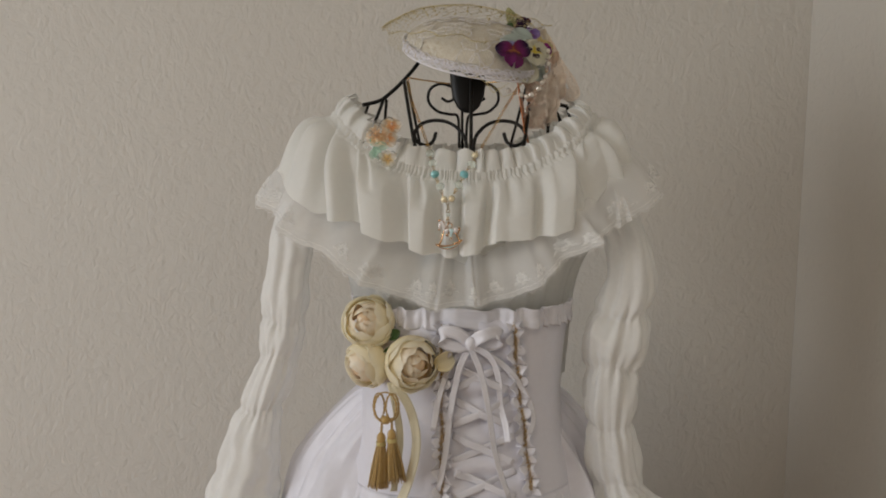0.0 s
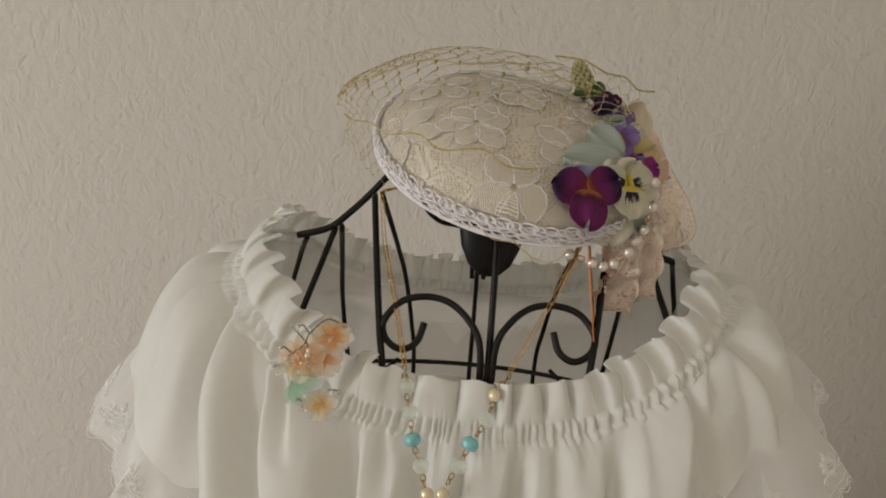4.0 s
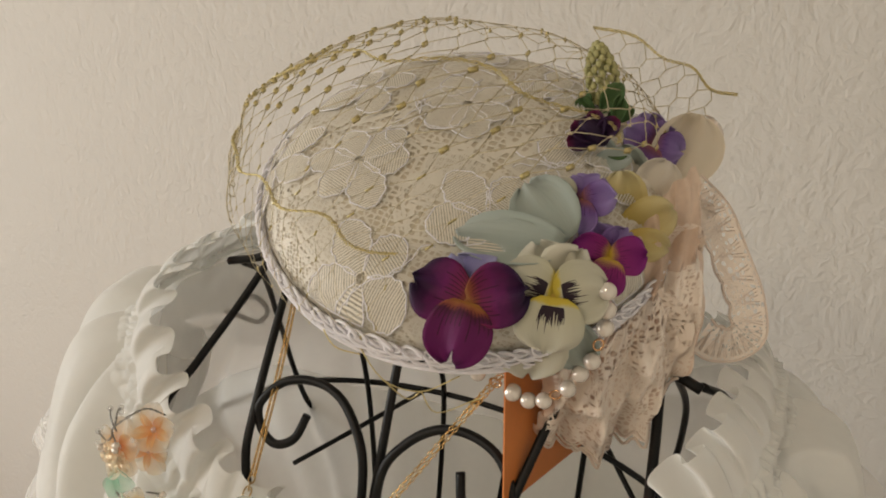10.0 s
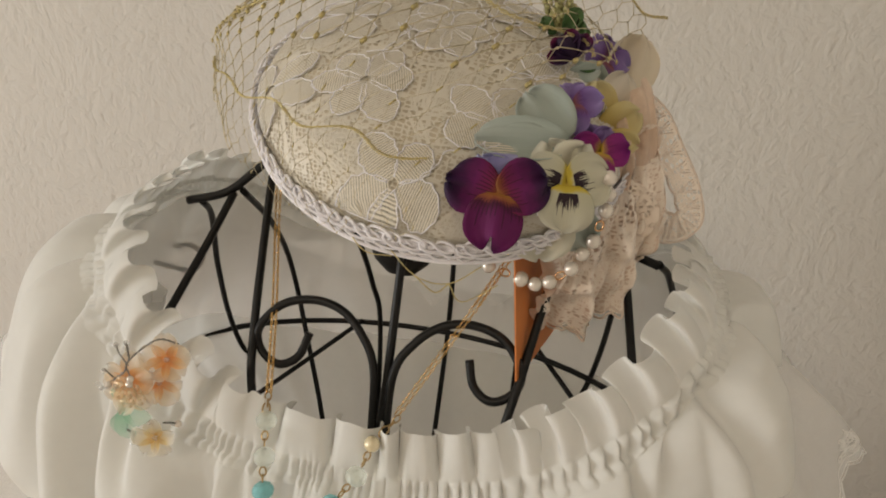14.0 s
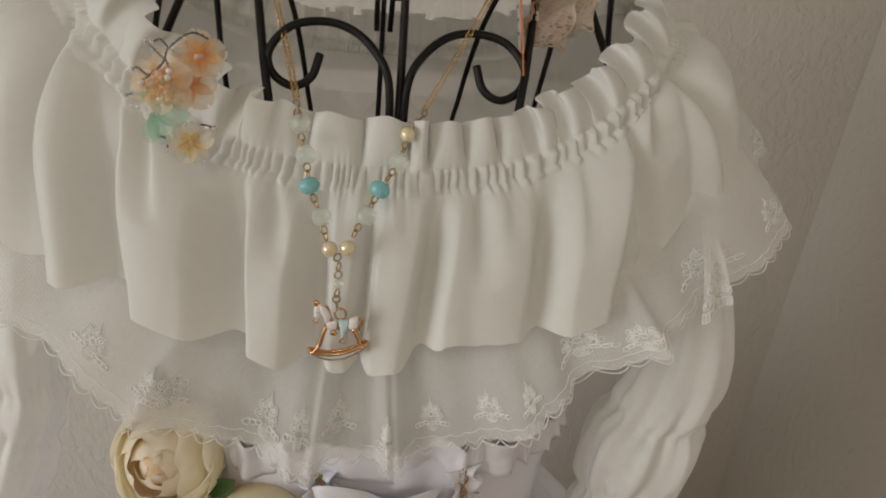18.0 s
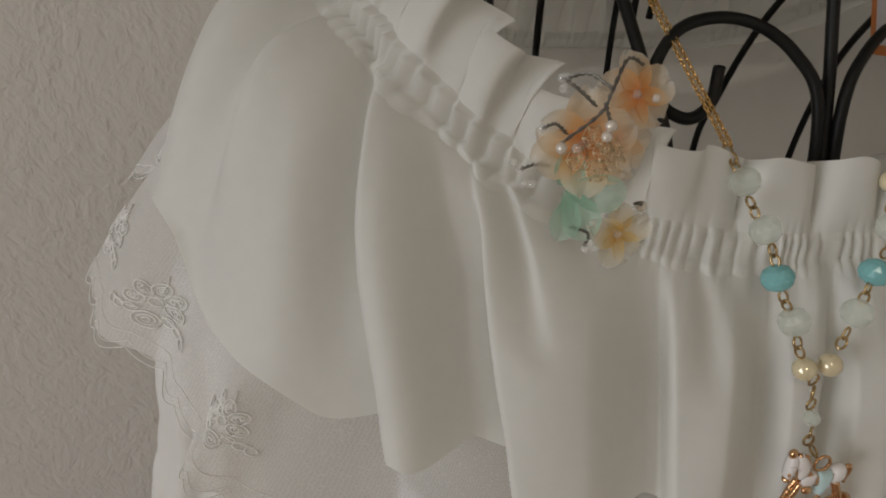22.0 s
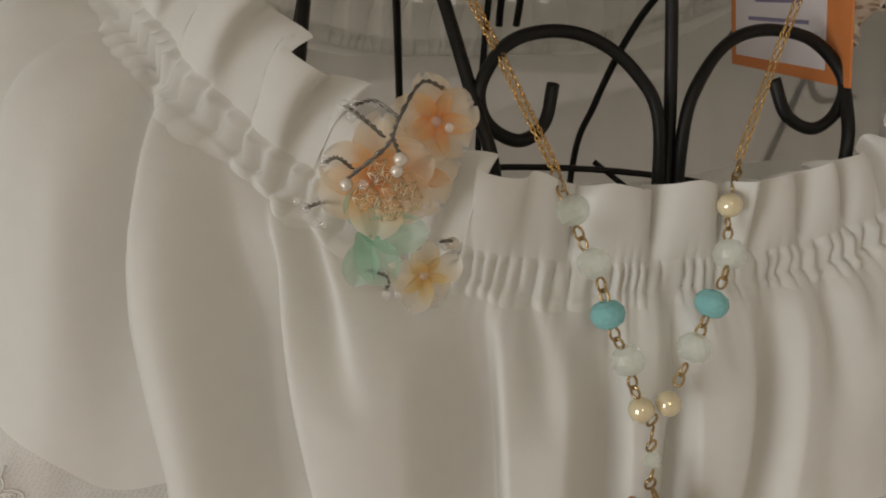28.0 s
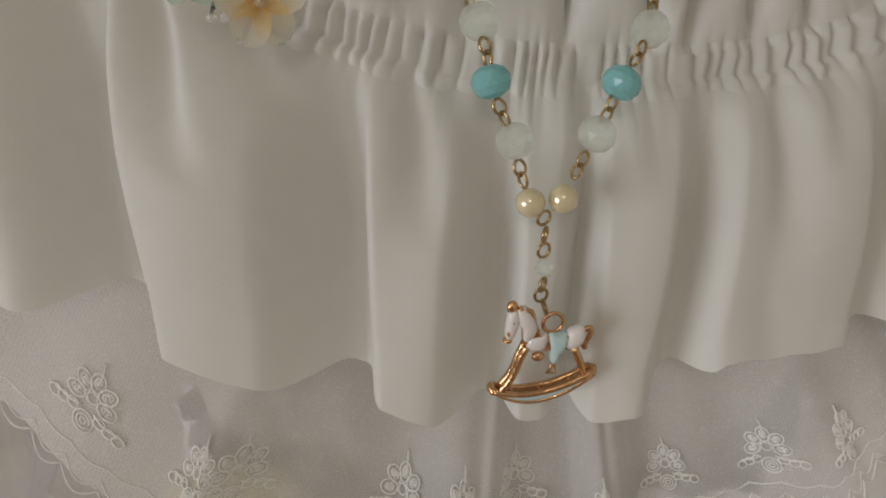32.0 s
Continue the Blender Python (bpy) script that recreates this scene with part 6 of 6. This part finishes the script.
def veil(parent):
    nm, nl = 17, 20
    g, kn = Geo(), Geo()

    def node(i, j):
        mu = (i + (0.5 if j % 2 else 0.0)) / nm
        jit = 0.006 * math.sin(i * 3.1 + j * 1.7)
        return min(1, mu + jit), min(1, max(0, j / nl + jit * 0.7))

    h = 0.10 / nl
    for j in range(nl):
        for i in range(nm):
            a = node(i, j)
            tube(g, [bubble(a[0], max(0, a[1] - h)), bubble(a[0], min(1, a[1] + h))], 0.00034 if a[1] > 0.42 or a[0] > 0.62 else 0.00012, 4)
            for di in ((0, 1) if j % 2 else (-1, 0)):
                if not 0 <= i + di < nm:
                    continue
                b = node(i + di, j + 1)
                p0, p1 = a[1] + h, b[1] - h
                tube(g, [bubble(a[0] + (b[0] - a[0]) * t, min(1, p0 + (p1 - p0) * t)) for t in (0, 0.5, 1)], 0.00022 if a[1] > 0.42 or a[0] > 0.62 else 0.00010, 3)
            ball(g, bubble(a[0], a[1]), 0.0006 if a[1] > 0.42 else 0.00025, seg=6, rows=4)
            if (i * 5 + j * 3) % 3 == 0 or a[0] > 0.5 and a[1] > 0.4:
                tube(kn, [bubble(a[0], max(0, a[1] - 1.2 * h)), bubble(a[0], min(1, a[1] + 1.2 * h))], 0.0011 if a[1] > 0.42 else 0.0004, 4, flat=0.5)
    v = part("veil", g, NET_THREAD, parent, "fine beige-gold birdcage veil", kind="stuff")
    part("veil_knot", kn, GOLD_THREAD, v, "gold chenille dots", kind="stuff")
    # gold cords woven into the veil
    g = Geo()
    for la0, amp in ((0.27, 0.016), (0.60, 0.018)):
        for ph in (0, 2.1, 4.2):
            pts = []
            for i in range(190):
                mu = 0.03 + 0.95 * i / 189
                la = la0 + amp * math.sin(mu * 24 + la0 * 9) + 0.0022 * math.cos(i * 0.9 + ph)
                p = bubble(mu, la)
                pts.append(p + (p - HC).normalized() * (0.0006 + 0.0005 * math.sin(i * 0.9 + ph) + 0.0004 * math.sin(i * 2.3 + ph)))
            tube(g, pts, 0.0002, 4)
    part("gold_cord", g, GOLD_THREAD, v, "glittering gold cord")
    # the loose end of the veil, standing off behind the flowers
    a, b = Vector((0.062, 0.880, 1.437)), Vector((0.1245, 0.863, 1.419))
    g, c = Geo(), Geo()
    edge = smooth_path([a, (0.080, 0.876, 1.4355), (0.094, 0.871, 1.4285), (0.106, 0.868, 1.4265), (0.1145, 0.865, 1.4195), b], 10)
    for ph in (0, 2.1, 4.2):
        tube(c, [p + Vector((0, math.cos(i * 0.9 + ph), math.sin(i * 0.9 + ph))) * 0.0005 for i, p in enumerate(edge)], 0.00024, 4)
    part("gold_cord", c, GOLD_THREAD, v)

    def tail(s, t):
        k = min(s * (len(edge) - 1), len(edge) - 1.001)
        p = edge[int(k)].lerp(edge[int(k) + 1], k - int(k))
        return p + Vector((-0.010 * t * 1.2, -0.012 * t, -0.0215 * t * (1 - 0.3 * s)))

    for j in range(3):
        for i in range(7):
            s0, s1 = (i + 0.5 * (j % 2)) / 7.5, 1 / 15
            for sg in (-1, 1):
                if 0 <= s0 + sg * s1 <= 1:
                    tube(g, [tail(s0, j / 3), tail(s0 + sg * s1, (j + 0.5) / 3), tail(s0 + sg * s1, (j + 1) / 3)], 0.00022, 3)
    part("veil_tail", g, NET_THREAD, v)
    # threads that hang below the front of the rim
    g = Geo()
    for pts in (((0.030, 0.744, 1.349), (0.043, 0.741, 1.338), (0.055, 0.746, 1.334), (0.066, 0.752, 1.340)), ((0.055, 0.746, 1.334), (0.060, 0.748, 1.326), (0.072, 0.756, 1.331)), ((0.043, 0.741, 1.338), (0.050, 0.745, 1.330), (0.055, 0.746, 1.334)), ((0.016, 0.744, 1.352), (0.024, 0.741, 1.345), (0.034, 0.742, 1.344))):
        tube(g, smooth_path(pts, 5), 0.00026, 4)
    part("loose_thread", g, GOLD_THREAD, v)


def pansy(parent, c, facing, size, mats, seed, label, crest=0.88, wide=1.0, spin=0.0, cut=(), eye=None):
    """Five petals: two behind on top, two at the sides, a broad lower one."""
    fr = frame_of(facing)
    n = fr[2]
    c = Vector(c)
    eye = eye or YELLOW_PETAL
    core = Geo()
    ball(core, c + n * 0.0008, 0.0011 * size / 0.02, 0.0011 * size / 0.02, 0.0007, axis=n)
    f = part("pansy", core, eye, parent, label)
    plan = [(-28, crest, 1.0, -0.0040), (29, crest, 1.0, -0.0032), (-80, 0.98, 1.06, 0.0000), (72, 0.96, 1.06, 0.0012), (182, 1.02, 1.14, 0.0026)]
    rn = random.Random(seed)
    for k, (a, L, W, d) in enumerate(plan):
        if k in cut:
            continue
        m = mats[0] if k < 2 else mats[1] if k < 4 else mats[2]
        part("petal", petal(c + n * d, fr, a + spin + rn.uniform(-5, 5), size * L, size * W * wide, rn.uniform(-0.04, 0.10), rn.uniform(-0.10, 0.10), 0.20, seed=seed + k, nu=16, nv=14, rag=0.045, notch=0.16 if k == 4 and eye == RUSSET else 0.0), m, f, thick=0.0003)
    return f


def flowers(parent):
    pansy(parent, (0.0698, 0.7480, 1.3705), (0.30, -1, 0.52), 0.0188, (BLUE_PETAL, PURPLE_PETAL, PURPLE_LIP), 1, "large velvety purple pansy with orange eye", crest=0.80, spin=6, eye=RUSSET)
    pansy(parent, (0.0924, 0.7612, 1.3722), (0.40, -1, 0.42), 0.0165, (IVORY_PETAL, WHITE_PETAL, WHITE_PETAL), 2, "ivory pansy with dark whiskered blotches", crest=1.0, wide=1.16, spin=4)
    pansy(parent, (0.1025, 0.7835, 1.3785), (0.6, -1, 0.3), 0.0125, (VIOLET_PETAL, MAGENTA_PETAL, MAGENTA_PETAL), 3, "small magenta pansy", spin=12)
    pansy(parent, (0.0905, 0.7890, 1.3940), (0.1, -1, 0.5), 0.0110, (VIOLET_PETAL, VIOLET_PETAL, VIOLET_PETAL), 4, "small violet pansy", cut=(2,))
    pansy(parent, (0.1000, 0.8400, 1.4010), (0.85, -1, 0.25), 0.0135, (VIOLET_PETAL, VIOLET_PETAL, VIOLET_PETAL), 5, "lilac pansy with dark eye", spin=30)
    # single silk petals between the flowers
    loose = [((0.091, 0.772, 1.384), (0.1, -1, 0.9), -95, 0.034, 0.019, MINT_PETAL), ((0.090, 0.778, 1.384), (0.2, -1, 0.9), -45, 0.023, 0.022, MINT_PETAL), ((0.085, 0.772, 1.384), (0.0, -1, 0.6), -110, 0.021, 0.018, MINT_PETAL),
             ((0.084, 0.765, 1.363), (0.3, -1, 0.1), 178, 0.022, 0.026, IVORY_PETAL), ((0.091, 0.769, 1.360), (0.3, -1, 0.1), 140, 0.018, 0.018, MINT_PETAL),
             ((0.101, 0.806, 1.379), (0.5, -1, 0.4), -5, 0.021, 0.016, YELLOW_PETAL), ((0.101, 0.803, 1.380), (0.5, -1, 0.3), 62, 0.019, 0.016, YELLOW_PETAL), ((0.103, 0.800, 1.379), (0.5, -1, 0.2), 100, 0.015, 0.012, YELLOW_PETAL),
             ((0.103, 0.822, 1.384), (0.6, -1, 0.3), 28, 0.018, 0.018, PALE_PETAL), ((0.100, 0.825, 1.385), (0.5, -1, 0.4), -20, 0.020, 0.014, MINT_PETAL), ((0.090, 0.820, 1.396), (0.2, -1, 0.6), -30, 0.012, 0.011, MINT_PETAL), ((0.086, 0.815, 1.399), (0.1, -1, 0.6), 75, 0.013, 0.008, MINT_PETAL), ((0.087, 0.792, 1.394), (0.2, -1, 0.5), -70, 0.008, 0.009, IVORY_PETAL)]
    for i, (c, f, a, L, W, m) in enumerate(loose):
        part("silk_petal", petal(c, frame_of(f), a, L, W, 0.14, 0.1, 0.18, seed=i, nu=9, nv=9), m, parent, thick=0.0003)
    # dark plum bud, cone of seeds, green leaves
    bud = Geo()
    ball(bud, (0.0850, 0.8140, 1.4105), 0.0040, 0.0040, 0.0068, axis=(-0.45, -0.3, 0.5))
    b = part("bud", bud, DARK_PETAL, parent, "dark plum pansy bud")
    for a in (-60, -10, -100, 40):
        part("petal", petal((0.0865, 0.8130, 1.4080), frame_of((0.2, -1, 0.3)), a, 0.0100, 0.007, 0.35, 0.15, seed=a), DARK_PETAL, b, thick=0.0003)
    ax0, ax1 = Vector((0.0800, 0.8440, 1.4130)), Vector((0.0730, 0.8510, 1.4345))
    stalk = Geo()
    tube(stalk, [ax0.lerp(ax1, k / 8) for k in range(9)], 0.0026, 8, taper=True)
    cone = part("seed_cone", stalk, SEED, parent, "yellow-green cone of small seeds")
    for k in range(84):
        t = k / 83
        r = 0.0058 * math.sin(math.pi * (0.16 + 0.80 * t)) ** 0.8
        a = k * 2.39996
        g = Geo()
        ball(g, ax0.lerp(ax1, t) + Vector((math.cos(a), math.sin(a), 0.1)) * r, 0.0012, 0.0012, 0.0016, 7, 5, axis=(ax1 - ax0))
        part("seed", g, SEED, cone)
    for c, f, a, L, W in (((0.081, 0.836, 1.412), (0.2, -1, 0.5), 30, 0.018, 0.011), ((0.083, 0.838, 1.410), (0.3, -1, 0.4), 70, 0.014, 0.010), ((0.078, 0.838, 1.412), (0, -1, 0.5), -70, 0.012, 0.008), ((0.076, 0.838, 1.413), (0, -1, 0.6), -40, 0.010, 0.007), ((0.087, 0.835, 1.408), (0.4, -1, 0.4), 5, 0.016, 0.008), ((0.090, 0.817, 1.402), (0.3, -1, 0.4), 80, 0.010, 0.006)):
        part("leaf", petal(c, frame_of(f), a, 0.72 * L, 0.72 * W, 0.3, 0.1, point=0.4), LEAF_GREEN, parent, "dark green leaf", thick=0.0003)


def lace_strip(parent, pts, width, label):
    path = smooth_path(pts, 12)
    m = len(path) - 1

    def strip(u, v):
        i = round(v * m)
        d = (path[min(i + 1, m)] - path[max(i - 1, 0)]).normalized()
        n = Vector((0.5, -1, 0.2)).normalized()
        s = d.cross(n).normalized()
        return path[i] + s * ((u - 0.5) * width + 0.004) + n * (0.0006 * math.sin(v * 9) + 0.0003 * math.sin(v * 23 + 3 * u))

    st = part("lace_strip", sheet(strip, 8, m, False, (width, 0.09)), BLUSH_LACE, parent, label)
    g = Geo()
    tube(g, [strip(0.0, i / m) for i in range(m + 1)], 0.0005, 5)
    pts = [strip(1.0, i / 150) + (strip(1.0, i / 150) - strip(0.5, i / 150)) * 0.16 * abs(math.sin(i / 150 * 36)) for i in range(151)]
    tube(g, pts, 0.0006, 5)
    for k in range(13):                      # fans of holes along the strip
        for q in (0.3, 0.5, 0.7):
            tube(g, [strip(0.15, (k + 0.5 - q / 2) / 13), strip(0.35 + q * 0.7, (k + 0.5) / 13), strip(0.15, (k + 0.5 + q / 2) / 13)], 0.00022, 4)
    part("picot_edge", g, GIMP_BLUSH, st)


def trimmings(parent):
    # blush tulle and lace bunched below the flowers
    def drape(u, v):
        a = Vector((0.083, 0.776, 1.345)).lerp(Vector((0.1197, 0.830, 1.398)), u) + Vector((0.006, -0.006, 0.008)) * math.sin(math.pi * u)
        b = Vector((0.0845, 0.776, 1.309)).lerp(Vector((0.1312, 0.800, 1.334)), u) + Vector((0.004, 0, -0.020)) * math.sin(math.pi * u) ** 0.8
        p = a.lerp(b, v) + Vector((0.005, -0.004, 0)) * math.sin(math.pi * v)
        ph = u * 21 + 5 * waver(v * 4 + u * 2, 91)
        return p + Vector((0.55, -1, 0)).normalized() * (0.0034 * math.sin(ph) * (0.5 + v) + 0.0016 * math.sin(2.7 * ph + 6 * v) + 0.004 * noise.noise(Vector((u * 6, v * 7, 9))) + 0.004 * waver(u * 3 + v * 2.5, 93, 2.0) + 0.003 * math.sin(math.pi * v) - 0.006) + Vector((0, 0, -0.002 * abs(math.sin(u * 20)) * v ** 6))

    part("tulle_drape", sheet(drape, 90, 60, False, (0.05, 0.075)), BLUSH_TULLE, parent, "bunched blush tulle")

    def over(u, v):
        p = drape(min(1, 0.05 + 0.9 * u), 0.30 + 0.70 * v)
        return p + Vector((0.55, -1, 0.1)).normalized() * (0.0014 + 0.0006 * math.sin(u * 22 + v * 3))

    part("lace_panel", sheet(over, 60, 40, False, (0.05, 0.06)), BLUSH_LACE, parent, "blush lace with scalloped hem")
    g = Geo()
    for off in (0.0, 0.0022):
        tube(g, [over(i / 120, 1 - off / 0.06) + Vector((0, -0.0004, -0.0022 * abs(math.sin(i / 120 * 28)))) for i in range(121)], 0.0006, 5)
    part("scalloped_hem", g, GIMP_BLUSH, parent)

    # a bow loop of the blush lace, standing up behind the lilac pansy
    for c, f, a, L, W in (((0.108, 0.848, 1.385), (0.6, -1, 0.2), 12, 0.028, 0.030), ((0.112, 0.835, 1.372), (0.7, -1, 0.0), 60, 0.017, 0.022), ((0.112, 0.812, 1.375), (0.7, -1, 0.0), 105, 0.015, 0.022), ((0.108, 0.798, 1.362), (0.7, -1, 0.0), 150, 0.028, 0.026)):
        lp = petal(c, frame_of(f), a, L, W, 0.2, 0.1, 0.3, nu=14, nv=12)
        lp.uv = [(u_ * W, v_ * L) for u_, v_ in lp.uv]
        part("tulle_loop" if a > 20 else "silk_petal", lp, BLUSH_LACE if a > 20 else PALE_PETAL, parent)

    # the lace strip that loops out to the side
    lace_strip(parent, [(0.117, 0.848, 1.389), (0.129, 0.844, 1.380), (0.138, 0.840, 1.366), (0.147, 0.834, 1.352), (0.1505, 0.829, 1.340), (0.145, 0.825, 1.333), (0.136, 0.822, 1.3315), (0.129, 0.818, 1.336)], 0.0125, "looped strip of blush lace")
    # scalloped lace end behind
    tab = petal((0.104, 0.856, 1.388), frame_of((0.4, -1, 0.1)), 38, 0.026, 0.022, 0.05, 0.05, 0.1, nu=12, nv=10)
    tab.uv = [(u_ * 0.022, v_ * 0.026) for u_, v_ in tab.uv]
    part("lace_tab", tab, BLUSH_LACE, parent)

    # the swag of pearls
    pts = [(0.1070, 0.768, 1.3745), (0.1076, 0.768, 1.3682), (0.1076, 0.768, 1.3619), (0.1048, 0.768, 1.3491), (0.1015, 0.768, 1.3433), (0.0982, 0.767, 1.3368), (0.0908, 0.766, 1.3303), (0.0854, 0.766, 1.3285), (0.0796, 0.766, 1.3298), (0.0668, 0.765, 1.3340)]
    for i, p in enumerate(pts):
        g = Geo()
        ball(g, p, 0.0029 if i not in (8,) else 0.0032, seg=14, rows=10)
        part("pearl", g, WHITE_PEARL, parent, "white pearl of the swag")
    for a, b in ((2, 3), (5, 6), (8, 9)):
        p, q = Vector(pts[a]), Vector(pts[b])
        g = Geo()
        torus_link(g, p.lerp(q, 0.5), q - p, (0.3, -1, 0.1), 0.0042, 0.003, 0.0004)
        part("wire_ring", g, ROSE_GOLD, parent)


GIMP_BLUSH = surf("blush_lace_cord", (0.80, 0.68, 0.58), 0.5, var=0.05, vscale=300, bump=0.4, bscale=2500)
hat()


# ---- the price tag on the wire ----
def tag():
    top = thing("price_tag", (0.087, 0.78, 1.285), "orange-edged price tag with faint handwriting hanging inside the wire", "tag")
    a, b = Vector((0.0830, 0.7550, 1.2895)), Vector((0.0975, 0.8320, 1.2775))     # lower edge, near and far corner
    up = Vector((-0.0075, 0.0120, 0.0560))
    n = (b - a).cross(up).normalized()
    if n.x > 0:
        n = -n

    def at(u, v, d=0.0):
        return a + (b - a) * u + up * v + n * d

    def plate(u0, u1, v0, v1, d0, d1):
        vs = [at(u, v, d) for d in (d0, d1) for u, v in ((u0, v0), (u1, v0), (u1, v1), (u0, v1))]
        return Geo().add(vs, [(0, 1, 2, 3), (7, 6, 5, 4), (0, 4, 5, 1), (1, 5, 6, 2), (2, 6, 7, 3), (3, 7, 4, 0)])

    card = part("card", plate(0, 1, 0, 1, -0.0003, 0.0003), TAG_ORANGE, top, "orange card", smooth=False)
    part("label_face", plate(0.16, 0.94, 0.07, 0.96, 0.0004, 0.0007), TAG_PAPER, card, "pale paper face", smooth=False)
    for k in range(6):
        v = 0.30 + 0.11 * k
        part("writing_bar", plate(0.28 + 0.05 * (k % 3), 0.80 - 0.07 * (k % 2), v, v + 0.022, 0.0008, 0.0010), INK, card, smooth=False)
    g = Geo()
    tube(g, smooth_path([at(0.1, 0.97), (0.080, 0.778, 1.350), (0.0865, 0.8115, 1.3505)], 6), 0.0004, 5)
    part("string", g, CREAM_RIBBON, top)


tag()
